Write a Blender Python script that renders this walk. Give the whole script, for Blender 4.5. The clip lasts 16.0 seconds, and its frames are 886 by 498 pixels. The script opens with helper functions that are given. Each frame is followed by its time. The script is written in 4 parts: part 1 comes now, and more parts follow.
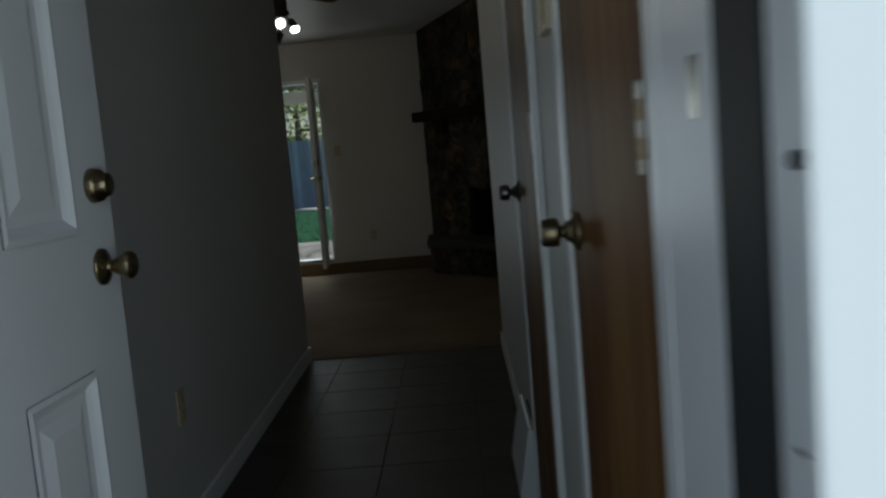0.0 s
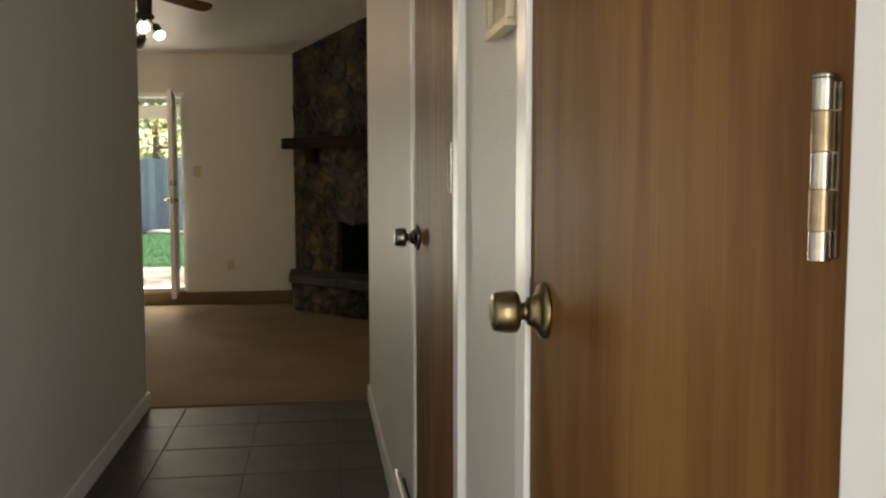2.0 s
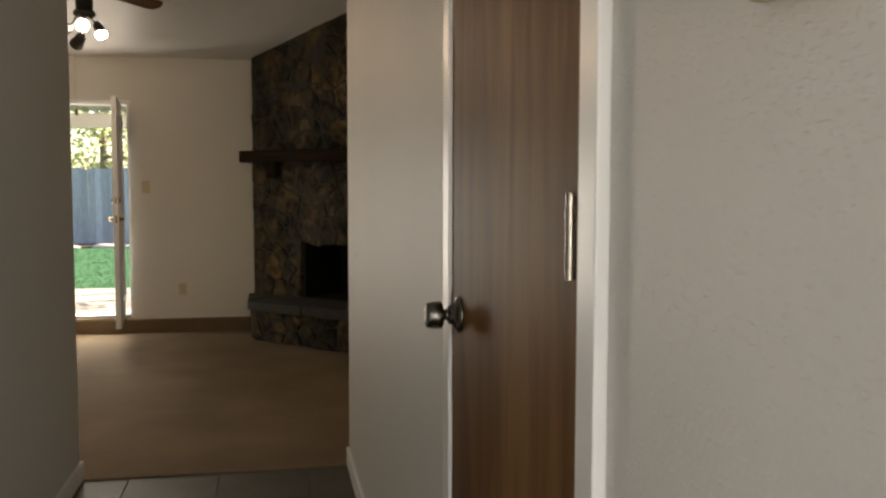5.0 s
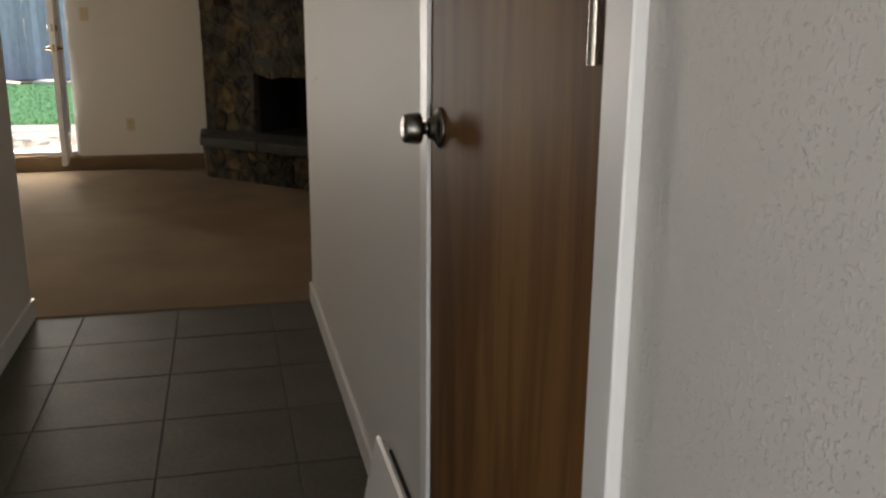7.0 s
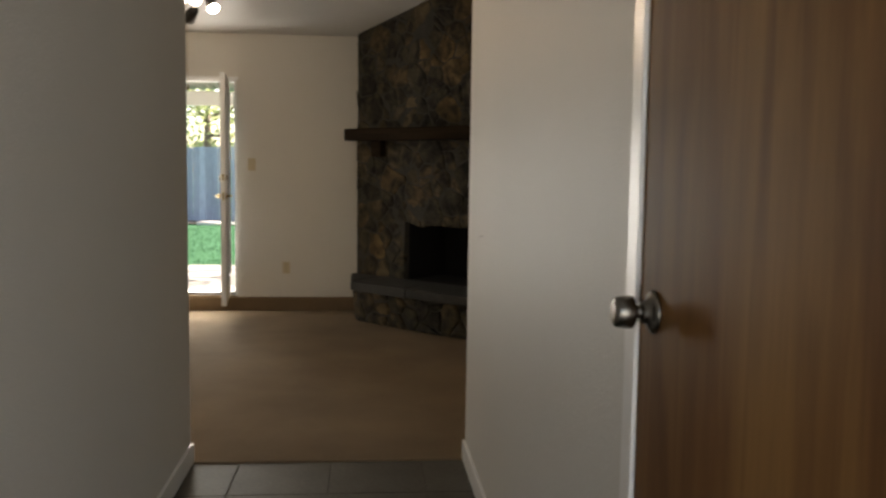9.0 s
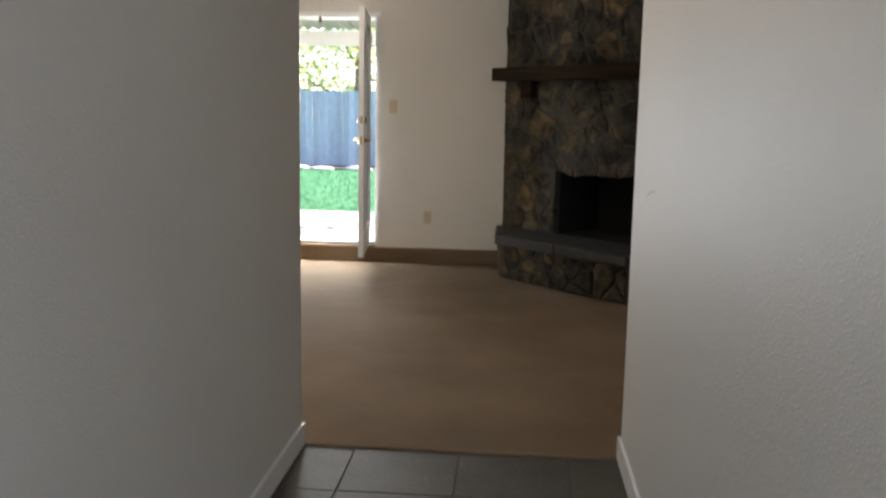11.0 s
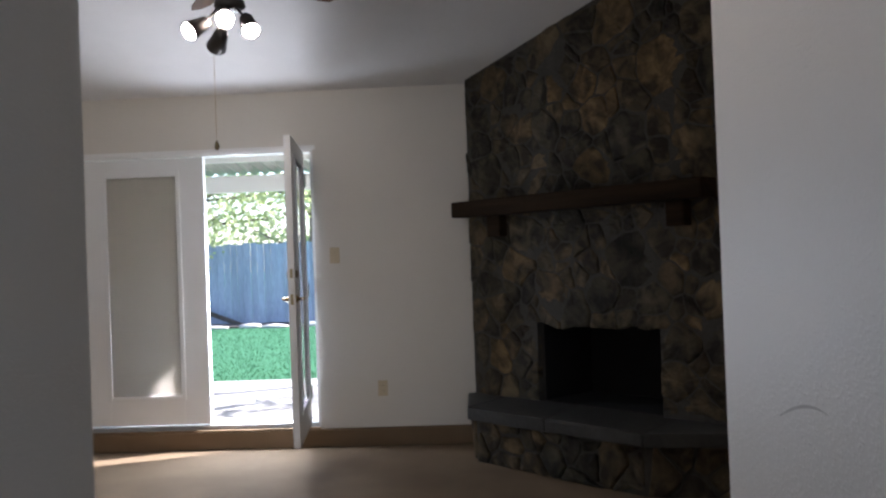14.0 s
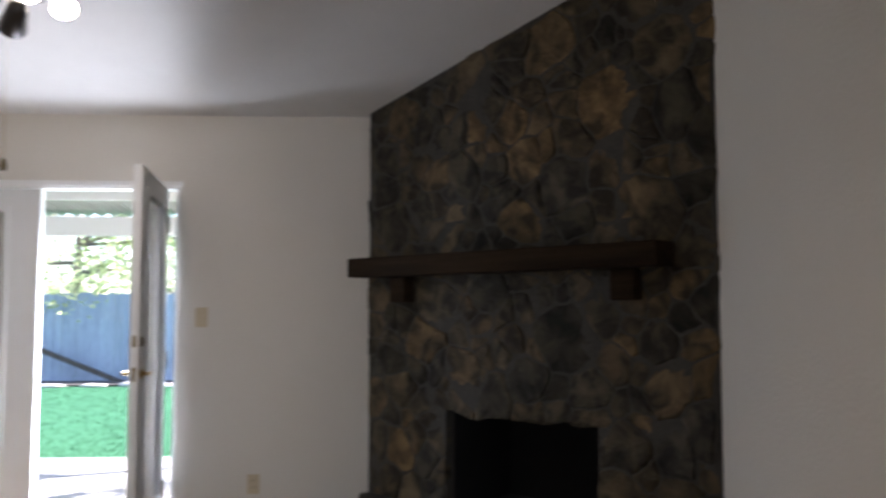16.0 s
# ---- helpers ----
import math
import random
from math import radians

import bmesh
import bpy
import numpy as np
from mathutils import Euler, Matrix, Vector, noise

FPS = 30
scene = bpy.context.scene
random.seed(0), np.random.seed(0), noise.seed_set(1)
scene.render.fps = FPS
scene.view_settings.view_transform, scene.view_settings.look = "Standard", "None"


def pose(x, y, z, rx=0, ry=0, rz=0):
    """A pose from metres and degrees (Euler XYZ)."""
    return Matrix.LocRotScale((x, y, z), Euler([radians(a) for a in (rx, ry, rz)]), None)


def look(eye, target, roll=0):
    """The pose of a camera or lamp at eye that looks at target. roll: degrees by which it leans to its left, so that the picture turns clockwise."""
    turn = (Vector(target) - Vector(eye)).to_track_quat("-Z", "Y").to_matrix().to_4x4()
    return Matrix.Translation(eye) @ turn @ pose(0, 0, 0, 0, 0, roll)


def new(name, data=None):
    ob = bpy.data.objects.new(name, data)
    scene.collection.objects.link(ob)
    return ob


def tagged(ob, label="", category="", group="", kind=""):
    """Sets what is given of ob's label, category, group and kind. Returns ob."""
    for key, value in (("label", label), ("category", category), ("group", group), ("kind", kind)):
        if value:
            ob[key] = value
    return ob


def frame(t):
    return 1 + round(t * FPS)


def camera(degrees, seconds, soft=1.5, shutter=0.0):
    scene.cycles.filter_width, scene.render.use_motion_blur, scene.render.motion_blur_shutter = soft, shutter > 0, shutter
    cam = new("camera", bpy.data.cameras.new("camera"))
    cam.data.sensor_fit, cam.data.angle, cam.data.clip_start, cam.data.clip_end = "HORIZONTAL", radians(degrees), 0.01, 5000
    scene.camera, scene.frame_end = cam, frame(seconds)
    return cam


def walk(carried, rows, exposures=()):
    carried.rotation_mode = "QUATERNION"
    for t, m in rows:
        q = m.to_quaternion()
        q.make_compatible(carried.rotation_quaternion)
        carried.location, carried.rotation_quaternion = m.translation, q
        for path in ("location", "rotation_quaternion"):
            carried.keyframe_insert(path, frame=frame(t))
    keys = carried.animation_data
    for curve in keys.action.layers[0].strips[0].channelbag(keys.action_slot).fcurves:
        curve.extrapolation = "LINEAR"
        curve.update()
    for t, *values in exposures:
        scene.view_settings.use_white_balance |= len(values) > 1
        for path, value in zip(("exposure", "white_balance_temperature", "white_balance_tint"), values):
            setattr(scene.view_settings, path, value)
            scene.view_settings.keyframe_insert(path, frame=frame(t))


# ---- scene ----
cam = camera(53.1, 16.0, 2.4, 0.5)
PATH = [
    (0, (0.236, -0.747, 1.22), (0.195, 1.24, 0.994), -4.8),
    (0.3, (0.136, -0.554, 1.211), (0.087, 1.433, 0.986), -4.7),
    (0.5, (0.125, -0.42, 1.196), (0.03, 1.567, 0.988), -4.9),
    (1, (0.119, -0.32, 1.202), (0.064, 1.669, 0.996), -2.2),
    (1.5, (0.160, -0.284, 1.217), (0.407, 1.692, 1.029), 0.9),
    (2, (0.172, -0.262, 1.219), (0.451, 1.712, 1.059), -0.1),
    (2.5, (0.165, -0.257, 1.223), (0.43, 1.72, 1.077), 0.2),
    (3, (0.16, -0.238, 1.22), (0.404, 1.743, 1.087), 0.7),
    (3.5, (0.131, -0.091, 1.218), (0.433, 1.883, 1.111), -0.2),
    (3.7, (0.119, -0.022, 1.241), (0.436, 1.949, 1.111), -1.5),
    (5.8, (0.097, 0.644, 1.298), (0.509, 2.595, 1.146), 0.8),
    (6, (0.096, 0.643, 1.275), (0.542, 2.575, 1.014), -0.1),
    (6.5, (0.101, 0.65, 1.219), (0.57, 2.527, 0.713), -0.3),
    (7, (0.095, 0.66, 1.227), (0.559, 2.542, 0.734), 0.4),
    (7.5, (0.076, 0.647, 1.273), (0.518, 2.575, 0.978), 0.4),
    (8, (0.05, 0.674, 1.279), (0.408, 2.628, 1.05), 1.5),
    (8.5, (0.038, 0.701, 1.285), (0.306, 2.675, 1.112), 0.5),
    (9, (-0.003, 0.766, 1.275), (0.174, 2.75, 1.094), 0.8),
    (9.5, (-0.025, 0.816, 1.266), (0.046, 2.805, 1.073), 1.5),
    (9.8, (-0.007, 0.934, 1.246), (0.003, 2.92, 1.014), 0.8),
    (10, (0.017, 1.059, 1.249), (-0.03, 3.044, 1.009), 0.4),
    (10.2, (0.034, 1.162, 1.252), (-0.108, 3.146, 1.048), 1.8),
    (12.5, (-0.05, 1.958, 1.185), (-0.158, 3.88, 0.627), -1.0),
    (13, (-0.094, 2.319, 1.168), (-0.056, 4.281, 0.78), -0.5),
    (13.5, (-0.1, 2.628, 1.245), (-0.045, 4.617, 1.043), -1.8),
    (14, (0.006, 2.907, 1.24), (-0.08, 4.905, 1.26), -2.1),
    (14.5, (0.028, 3.167, 1.179), (-0.023, 5.166, 1.107), -0.3),
    (15, (0.017, 3.462, 1.247), (-0.008, 5.46, 1.18), -1.3),
    (15.5, (0.02, 3.773, 1.32), (-0.04, 5.771, 1.398), -0.5),
    (16, (0.075, 4.019, 1.317), (0.186, 6.011, 1.46), 0.0),
]
EXPOSURES = [(0, -0.48, 6100, 4), (0.5, 0.71, 8400, 12), (1.0, 1.22, 8400, 13), (1.5, 1.52, 8800, 15), (2.0, 1.75, 8700, 14), (3.5, 1.9, 8500, 16), (6.0, 1.97, 8300, 18), (7.0, 1.98, 7800, 18), (9.0, 2.14, 7800, 16), (10, 2.35, 7300, 16), (12.5, 3.1, 6150, 17), (13.0, 2.75, 6050, 16), (14, 2.22, 5850, 19), (15.0, 2.44, 5700, 20), (16, 2.58, 5900, 20)]
walk(cam, [(t, look(eye, target, roll)) for t, eye, target, roll in PATH], EXPOSURES)

# ---- light ----
world = bpy.data.worlds.new("world")
scene.world = world
world.use_nodes = True
sky = world.node_tree.nodes.new("ShaderNodeTexSky")
sky.sky_type = "NISHITA"
sky.sun_disc = False
sky.sun_elevation = radians(40)
sky.sun_rotation = radians(67)
world.node_tree.links.new(sky.outputs[0], world.node_tree.nodes["Background"].inputs[0])
world.node_tree.nodes["Background"].inputs[1].default_value = 0.11

sun = new("sun", bpy.data.lights.new("sun", "SUN"))
sun.data.energy, sun.data.angle, sun.data.color = 5.0, radians(0.5), (1.0, 0.95, 0.87)
SUN_WAY = Vector((-0.92 * math.cos(radians(40)), -0.392 * math.cos(radians(40)), -math.sin(radians(40))))
sun.matrix_world = look((0, 0, 20), Vector((0, 0, 20)) + SUN_WAY)


def daylight_fill(name, place, target, wide, high, watts, colour):
    """An added area lamp that strengthens the sky's light through a doorway."""
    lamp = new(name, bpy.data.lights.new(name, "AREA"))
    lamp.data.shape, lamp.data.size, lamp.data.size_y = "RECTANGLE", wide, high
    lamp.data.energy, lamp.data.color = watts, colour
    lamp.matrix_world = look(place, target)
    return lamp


# added lamps at the two doorways; the sky alone leaves the rooms too dark
daylight_fill("entry_daylight_fill", (0.58, -1.16, 1.15), (-0.38, 1.1, 1.05), 0.95, 2.0, 14.0, (0.82, 0.93, 1.0))
daylight_fill("garden_daylight_fill", (-1.735, 9.66, 0.88), (-1.805, 5.0, 0.8), 0.60, 1.6, 15.0, (0.90, 0.97, 1.0))

FAN = Vector((-1.155, 7.1, 0))

# ---- materials ----


def material(name, colour, rough=0.6, metal=0.0, vary=0.12, scale=6.0, bump=0.0, bump_scale=120.0, stretch=(1, 1, 1), second=None, per_object=0.0, spec=0.5, sharp=0.0, peel=False):
    """A surface with stains at one scale, grain at another, and fine relief."""
    m = bpy.data.materials.new(name)
    m.use_nodes = True
    nodes, links = m.node_tree.nodes, m.node_tree.links
    shader = nodes["Principled BSDF"]
    shader.inputs["Roughness"].default_value = rough
    shader.inputs["Metallic"].default_value = metal
    shader.inputs["Specular IOR Level"].default_value = spec
    coord = nodes.new("ShaderNodeTexCoord")
    mapping = nodes.new("ShaderNodeMapping")
    mapping.inputs["Scale"].default_value = stretch
    links.new(coord.outputs["Object"], mapping.inputs[0])
    big = nodes.new("ShaderNodeTexNoise")
    big.inputs["Scale"].default_value = scale
    big.inputs["Detail"].default_value = 5
    links.new(mapping.outputs[0], big.inputs["Vector"])
    ramp = nodes.new("ShaderNodeValToRGB")
    ramp.color_ramp.elements[0].position = 0.3 + sharp
    ramp.color_ramp.elements[1].position = 0.72 - sharp
    dark = second or tuple(c * (1 - 2 * vary) for c in colour)
    ramp.color_ramp.elements[0].color = (*dark, 1)
    ramp.color_ramp.elements[1].color = (*colour, 1)
    links.new(big.outputs[0], ramp.inputs[0])
    fine = nodes.new("ShaderNodeTexNoise")
    fine.inputs["Scale"].default_value = bump_scale
    fine.inputs["Detail"].default_value = 3
    links.new(mapping.outputs[0], fine.inputs["Vector"])
    grain = nodes.new("ShaderNodeMix")
    grain.data_type, grain.blend_type = "RGBA", "OVERLAY"
    grain.inputs[0].default_value = min(1.0, 2.5 * vary)
    links.new(ramp.outputs[0], grain.inputs[6])
    links.new(fine.outputs[0], grain.inputs[7])
    out = grain.outputs[2]
    if per_object:
        info = nodes.new("ShaderNodeObjectInfo")
        span = nodes.new("ShaderNodeMapRange")
        span.inputs[3].default_value, span.inputs[4].default_value = 1 - per_object, 1 + per_object
        links.new(info.outputs["Random"], span.inputs[0])
        tone = nodes.new("ShaderNodeVectorMath")
        tone.operation = "SCALE"
        links.new(out, tone.inputs[0])
        links.new(span.outputs[0], tone.inputs[3])
        out = tone.outputs[0]
    links.new(out, shader.inputs["Base Color"])
    if bump:
        relief = nodes.new("ShaderNodeBump")
        relief.inputs["Strength"].default_value = 0.6
        relief.inputs["Distance"].default_value = bump
        height = fine.outputs[0]
        if peel:
            # sprayed drops: only the peaks of the noise stand proud
            drops = nodes.new("ShaderNodeMapRange")
            drops.interpolation_type = "SMOOTHSTEP"
            drops.inputs[1].default_value, drops.inputs[2].default_value = 0.53, 0.70
            fine.inputs["Detail"].default_value = 1.5
            links.new(height, drops.inputs[0])
            height = drops.outputs[0]
        links.new(height, relief.inputs["Height"])
        links.new(relief.outputs[0], shader.inputs["Normal"])
    return m


def glowing(name, colour, strength):
    m = bpy.data.materials.new(name)
    m.use_nodes = True
    shader = m.node_tree.nodes["Principled BSDF"]
    shader.inputs["Base Color"].default_value = (*colour, 1)
    shader.inputs["Emission Color"].default_value = (*colour, 1)
    shader.inputs["Emission Strength"].default_value = strength
    return m


def clear_glass(name):
    m = bpy.data.materials.new(name)
    m.use_nodes = True
    shader = m.node_tree.nodes["Principled BSDF"]
    shader.inputs["Transmission Weight"].default_value = 1.0
    shader.inputs["Roughness"].default_value = 0.02
    shader.inputs["IOR"].default_value = 1.45
    return m


def field_stone(name, tones):
    """Rough quarried stone: pieces of a few near tones, mottled and pitted."""
    m = bpy.data.materials.new(name)
    m.use_nodes = True
    nodes, links = m.node_tree.nodes, m.node_tree.links
    shader = nodes["Principled BSDF"]
    shader.inputs["Roughness"].default_value = 0.78
    shader.inputs["Specular IOR Level"].default_value = 0.3
    info = nodes.new("ShaderNodeObjectInfo")
    ramp = nodes.new("ShaderNodeValToRGB")
    ramp.color_ramp.interpolation = "CONSTANT"
    for k, c in enumerate(tones):
        e = ramp.color_ramp.elements[k] if k < 2 else ramp.color_ramp.elements.new(k / len(tones))
        e.position, e.color = k / len(tones), (*c, 1)
    links.new(info.outputs["Random"], ramp.inputs[0])
    coord = nodes.new("ShaderNodeTexCoord")
    blotch = nodes.new("ShaderNodeTexNoise")
    blotch.inputs["Scale"].default_value, blotch.inputs["Detail"].default_value, blotch.inputs["Distortion"].default_value = 8, 9, 0.7
    links.new(coord.outputs["Object"], blotch.inputs["Vector"])
    stain = nodes.new("ShaderNodeValToRGB")
    stain.color_ramp.elements[0].position, stain.color_ramp.elements[1].position = 0.38, 0.62
    stain.color_ramp.elements[0].color, stain.color_ramp.elements[1].color = (0.28, 0.28, 0.28, 1), (1.3, 1.22, 1.07, 1)
    links.new(blotch.outputs[0], stain.inputs[0])
    mix = nodes.new("ShaderNodeMix")
    mix.data_type, mix.blend_type = "RGBA", "MULTIPLY"
    mix.inputs[0].default_value = 0.95
    links.new(ramp.outputs[0], mix.inputs[6])
    links.new(stain.outputs[0], mix.inputs[7])
    wash = nodes.new("ShaderNodeTexNoise")
    wash.inputs["Scale"].default_value, wash.inputs["Detail"].default_value, wash.inputs["Distortion"].default_value = 2.6, 5, 1.2
    links.new(coord.outputs["Object"], wash.inputs["Vector"])
    smoke = nodes.new("ShaderNodeValToRGB")
    smoke.color_ramp.elements[0].position, smoke.color_ramp.elements[1].position = 0.36, 0.66
    smoke.color_ramp.elements[0].color, smoke.color_ramp.elements[1].color = (0.45, 0.44, 0.39, 1), (1.2, 1.12, 0.95, 1)
    links.new(wash.outputs[0], smoke.inputs[0])
    deep = nodes.new("ShaderNodeMix")
    deep.data_type, deep.blend_type = "RGBA", "MULTIPLY"
    deep.inputs[0].default_value = 1.0
    links.new(mix.outputs[2], deep.inputs[6])
    links.new(smoke.outputs[0], deep.inputs[7])
    links.new(deep.outputs[2], shader.inputs["Base Color"])
    pits = nodes.new("ShaderNodeTexNoise")
    pits.inputs["Scale"].default_value, pits.inputs["Detail"].default_value = 28, 8
    links.new(coord.outputs["Object"], pits.inputs["Vector"])
    relief = nodes.new("ShaderNodeBump")
    relief.inputs["Strength"].default_value, relief.inputs["Distance"].default_value = 0.8, 0.02
    links.new(pits.outputs[0], relief.inputs["Height"])
    links.new(relief.outputs[0], shader.inputs["Normal"])
    return m


def wood(name, light, dark, rough=0.35, along="z", scale=1.0, bump=0.0004):
    """Stained wood with long grain and figure along one axis."""
    m = bpy.data.materials.new(name)
    m.use_nodes = True
    nodes, links = m.node_tree.nodes, m.node_tree.links
    shader = nodes["Principled BSDF"]
    shader.inputs["Roughness"].default_value = rough
    shader.inputs["Specular IOR Level"].default_value = 0.035
    coord = nodes.new("ShaderNodeTexCoord")
    long = nodes.new("ShaderNodeMapping")
    long.inputs["Scale"].default_value = {"z": (1, 1, 0.09), "x": (0.07, 1, 1), "y": (1, 0.07, 1)}[along]
    links.new(coord.outputs["Object"], long.inputs[0])
    figure = nodes.new("ShaderNodeTexNoise")
    figure.inputs["Scale"].default_value, figure.inputs["Detail"].default_value, figure.inputs["Distortion"].default_value = 9 * scale, 4, 0.6
    links.new(long.outputs[0], figure.inputs["Vector"])
    ramp = nodes.new("ShaderNodeValToRGB")
    ramp.color_ramp.elements[0].position, ramp.color_ramp.elements[1].position = 0.3, 0.7
    ramp.color_ramp.elements[0].color, ramp.color_ramp.elements[1].color = (*dark, 1), (*light, 1)
    # growth rings: a slow field cut into bands gives the arched figure of sawn boards
    slow = nodes.new("ShaderNodeTexNoise")
    slow.inputs["Scale"].default_value, slow.inputs["Detail"].default_value = 3.2 * scale, 1
    links.new(long.outputs[0], slow.inputs["Vector"])
    bands = nodes.new("ShaderNodeMath")
    bands.operation = "MULTIPLY"
    bands.inputs[1].default_value = 95.0
    links.new(slow.outputs[0], bands.inputs[0])
    rings = nodes.new("ShaderNodeMath")
    rings.operation = "SINE"
    links.new(bands.outputs[0], rings.inputs[0])
    faint = nodes.new("ShaderNodeMath")
    faint.operation = "MULTIPLY_ADD"
    faint.inputs[1].default_value = 0.055
    links.new(rings.outputs[0], faint.inputs[0])
    links.new(figure.outputs[0], faint.inputs[2])
    links.new(faint.outputs[0], ramp.inputs[0])
    pores = nodes.new("ShaderNodeTexNoise")
    pores.inputs["Scale"].default_value, pores.inputs["Detail"].default_value = 160 * scale, 3
    links.new(long.outputs[0], pores.inputs["Vector"])
    mix = nodes.new("ShaderNodeMix")
    mix.data_type, mix.blend_type = "RGBA", "OVERLAY"
    mix.inputs[0].default_value = 0.26
    links.new(ramp.outputs[0], mix.inputs[6])
    links.new(pores.outputs[0], mix.inputs[7])
    links.new(mix.outputs[2], shader.inputs["Base Color"])
    relief = nodes.new("ShaderNodeBump")
    relief.inputs["Strength"].default_value, relief.inputs["Distance"].default_value = 0.5, bump
    links.new(pores.outputs[0], relief.inputs["Height"])
    links.new(relief.outputs[0], shader.inputs["Normal"])
    return m


def veneer(name, light, dark):
    """Rotary-cut door skin: broad flame-edged stripes of two close tones, fine pores and a few reddish streaks."""
    m = bpy.data.materials.new(name)
    m.use_nodes = True
    nodes, links = m.node_tree.nodes, m.node_tree.links
    shader = nodes["Principled BSDF"]
    shader.inputs["Roughness"].default_value = 0.48
    shader.inputs["Specular IOR Level"].default_value = 0.05
    coord = nodes.new("ShaderNodeTexCoord")

    def stretched(long, scale, detail, distortion):
        mapping = nodes.new("ShaderNodeMapping")
        mapping.inputs["Scale"].default_value = (1, 1, long)
        links.new(coord.outputs["Object"], mapping.inputs[0])
        tex = nodes.new("ShaderNodeTexNoise")
        tex.inputs["Scale"].default_value, tex.inputs["Detail"].default_value, tex.inputs["Distortion"].default_value = scale, detail, distortion
        links.new(mapping.outputs[0], tex.inputs["Vector"])
        return tex.outputs[0]

    flames = nodes.new("ShaderNodeValToRGB")
    flames.color_ramp.elements[0].position, flames.color_ramp.elements[1].position = 0.40, 0.60
    flames.color_ramp.elements[0].color, flames.color_ramp.elements[1].color = (*dark, 1), (*light, 1)
    links.new(stretched(0.11, 13.0, 4.5, 0.7), flames.inputs[0])
    drift = nodes.new("ShaderNodeValToRGB")
    drift.color_ramp.elements[0].position, drift.color_ramp.elements[1].position = 0.36, 0.66
    drift.color_ramp.elements[0].color, drift.color_ramp.elements[1].color = (0.84, 0.81, 0.80, 1), (1.08, 1.08, 1.05, 1)
    links.new(stretched(0.18, 4.0, 2.0, 0.2), drift.inputs[0])
    broad = nodes.new("ShaderNodeMix")
    broad.data_type, broad.blend_type = "RGBA", "MULTIPLY"
    broad.inputs[0].default_value = 1.0
    links.new(flames.outputs[0], broad.inputs[6])
    links.new(drift.outputs[0], broad.inputs[7])
    pores = stretched(0.035, 170.0, 3.0, 0.0)
    grain = nodes.new("ShaderNodeMix")
    grain.data_type, grain.blend_type = "RGBA", "OVERLAY"
    grain.inputs[0].default_value = 0.22
    links.new(broad.outputs[2], grain.inputs[6])
    links.new(pores, grain.inputs[7])
    links.new(grain.outputs[2], shader.inputs["Base Color"])
    relief = nodes.new("ShaderNodeBump")
    relief.inputs["Strength"].default_value, relief.inputs["Distance"].default_value = 0.4, 0.0004
    links.new(pores, relief.inputs["Height"])
    links.new(relief.outputs[0], shader.inputs["Normal"])
    return m


WALL = material("textured_wall_paint", (0.69, 0.67, 0.63), 0.52, vary=0.02, scale=1.5, bump=0.0016, bump_scale=190, stretch=(1, 1, 0.88), peel=True)
ROOM_WALL = material("room_wall_paint", (0.72, 0.68, 0.61), 0.6, vary=0.02, scale=1.5, bump=0.004, bump_scale=60)
CEILING = material("ceiling_paint", (0.70, 0.68, 0.65), 0.8, vary=0.02, bump=0.004, bump_scale=70)
TRIM = material("white_trim_paint", (0.86, 0.85, 0.83), 0.33, vary=0.015, scale=3, bump=0.0005, bump_scale=90)
DOOR_PAINT = material("white_door_paint", (0.83, 0.83, 0.82), 0.4, vary=0.02, scale=3, bump=0.0006, bump_scale=140)
VENEER = veneer("stained_lauan_veneer", (0.215, 0.108, 0.038), (0.140, 0.062, 0.022))
BRASS = material("antique_brass", (0.27, 0.21, 0.12), 0.28, 1.0, vary=0.12, scale=30)
BRIGHT_BRASS = material("polished_brass", (0.72, 0.52, 0.22), 0.22, 1.0, vary=0.05, scale=30)
PEWTER = material("dark_pewter", (0.20, 0.185, 0.165), 0.26, 1.0, vary=0.1, scale=30)
STEEL = material("hinge_steel", (0.50, 0.46, 0.41), 0.24, 1.0, vary=0.12, scale=40)
HINGE_BRASS = material("worn_hinge_brass", (0.40, 0.30, 0.20), 0.36, 1.0, vary=0.12, scale=60)
TILE = material("floor_tile", (0.086, 0.077, 0.061), 0.6, spec=0.2, vary=0.14, scale=4, bump=0.001, bump_scale=60, per_object=0.08)
GROUT = material("tile_grout", (0.070, 0.062, 0.050), 0.9, vary=0.1, bump=0.001)
CARPET = material("tan_carpet", (0.228, 0.166, 0.107), 0.95, vary=0.13, scale=1.7, bump=0.012, bump_scale=210, spec=0.1)
CURB = material("brown_carpet_curb", (0.22, 0.15, 0.09), 0.95, vary=0.1, scale=3, bump=0.01, bump_scale=200, spec=0.1)
STONE_TAN = field_stone("tan_field_stone", [(0.165, 0.128, 0.082), (0.145, 0.116, 0.078), (0.178, 0.134, 0.080), (0.132, 0.107, 0.075)])
STONE_DARK = field_stone("dark_field_stone", [(0.066, 0.063, 0.053), (0.074, 0.071, 0.066), (0.050, 0.048, 0.040), (0.092, 0.080, 0.062)])
STONE_GREY = field_stone("grey_field_stone", [(0.106, 0.095, 0.076), (0.088, 0.081, 0.068), (0.122, 0.104, 0.077), (0.102, 0.084, 0.061)])
MORTAR = material("dark_mortar", (0.068, 0.061, 0.052), 0.9, vary=0.15, scale=12, bump=0.01, bump_scale=60)
SLATE = material("hearth_slate", (0.050, 0.048, 0.043), 0.6, vary=0.2, scale=5, bump=0.01, bump_scale=30, per_object=0.12)
SOOT = material("firebox_soot", (0.006, 0.0055, 0.005), 0.9, vary=0.2, scale=8, bump=0.004, bump_scale=40)
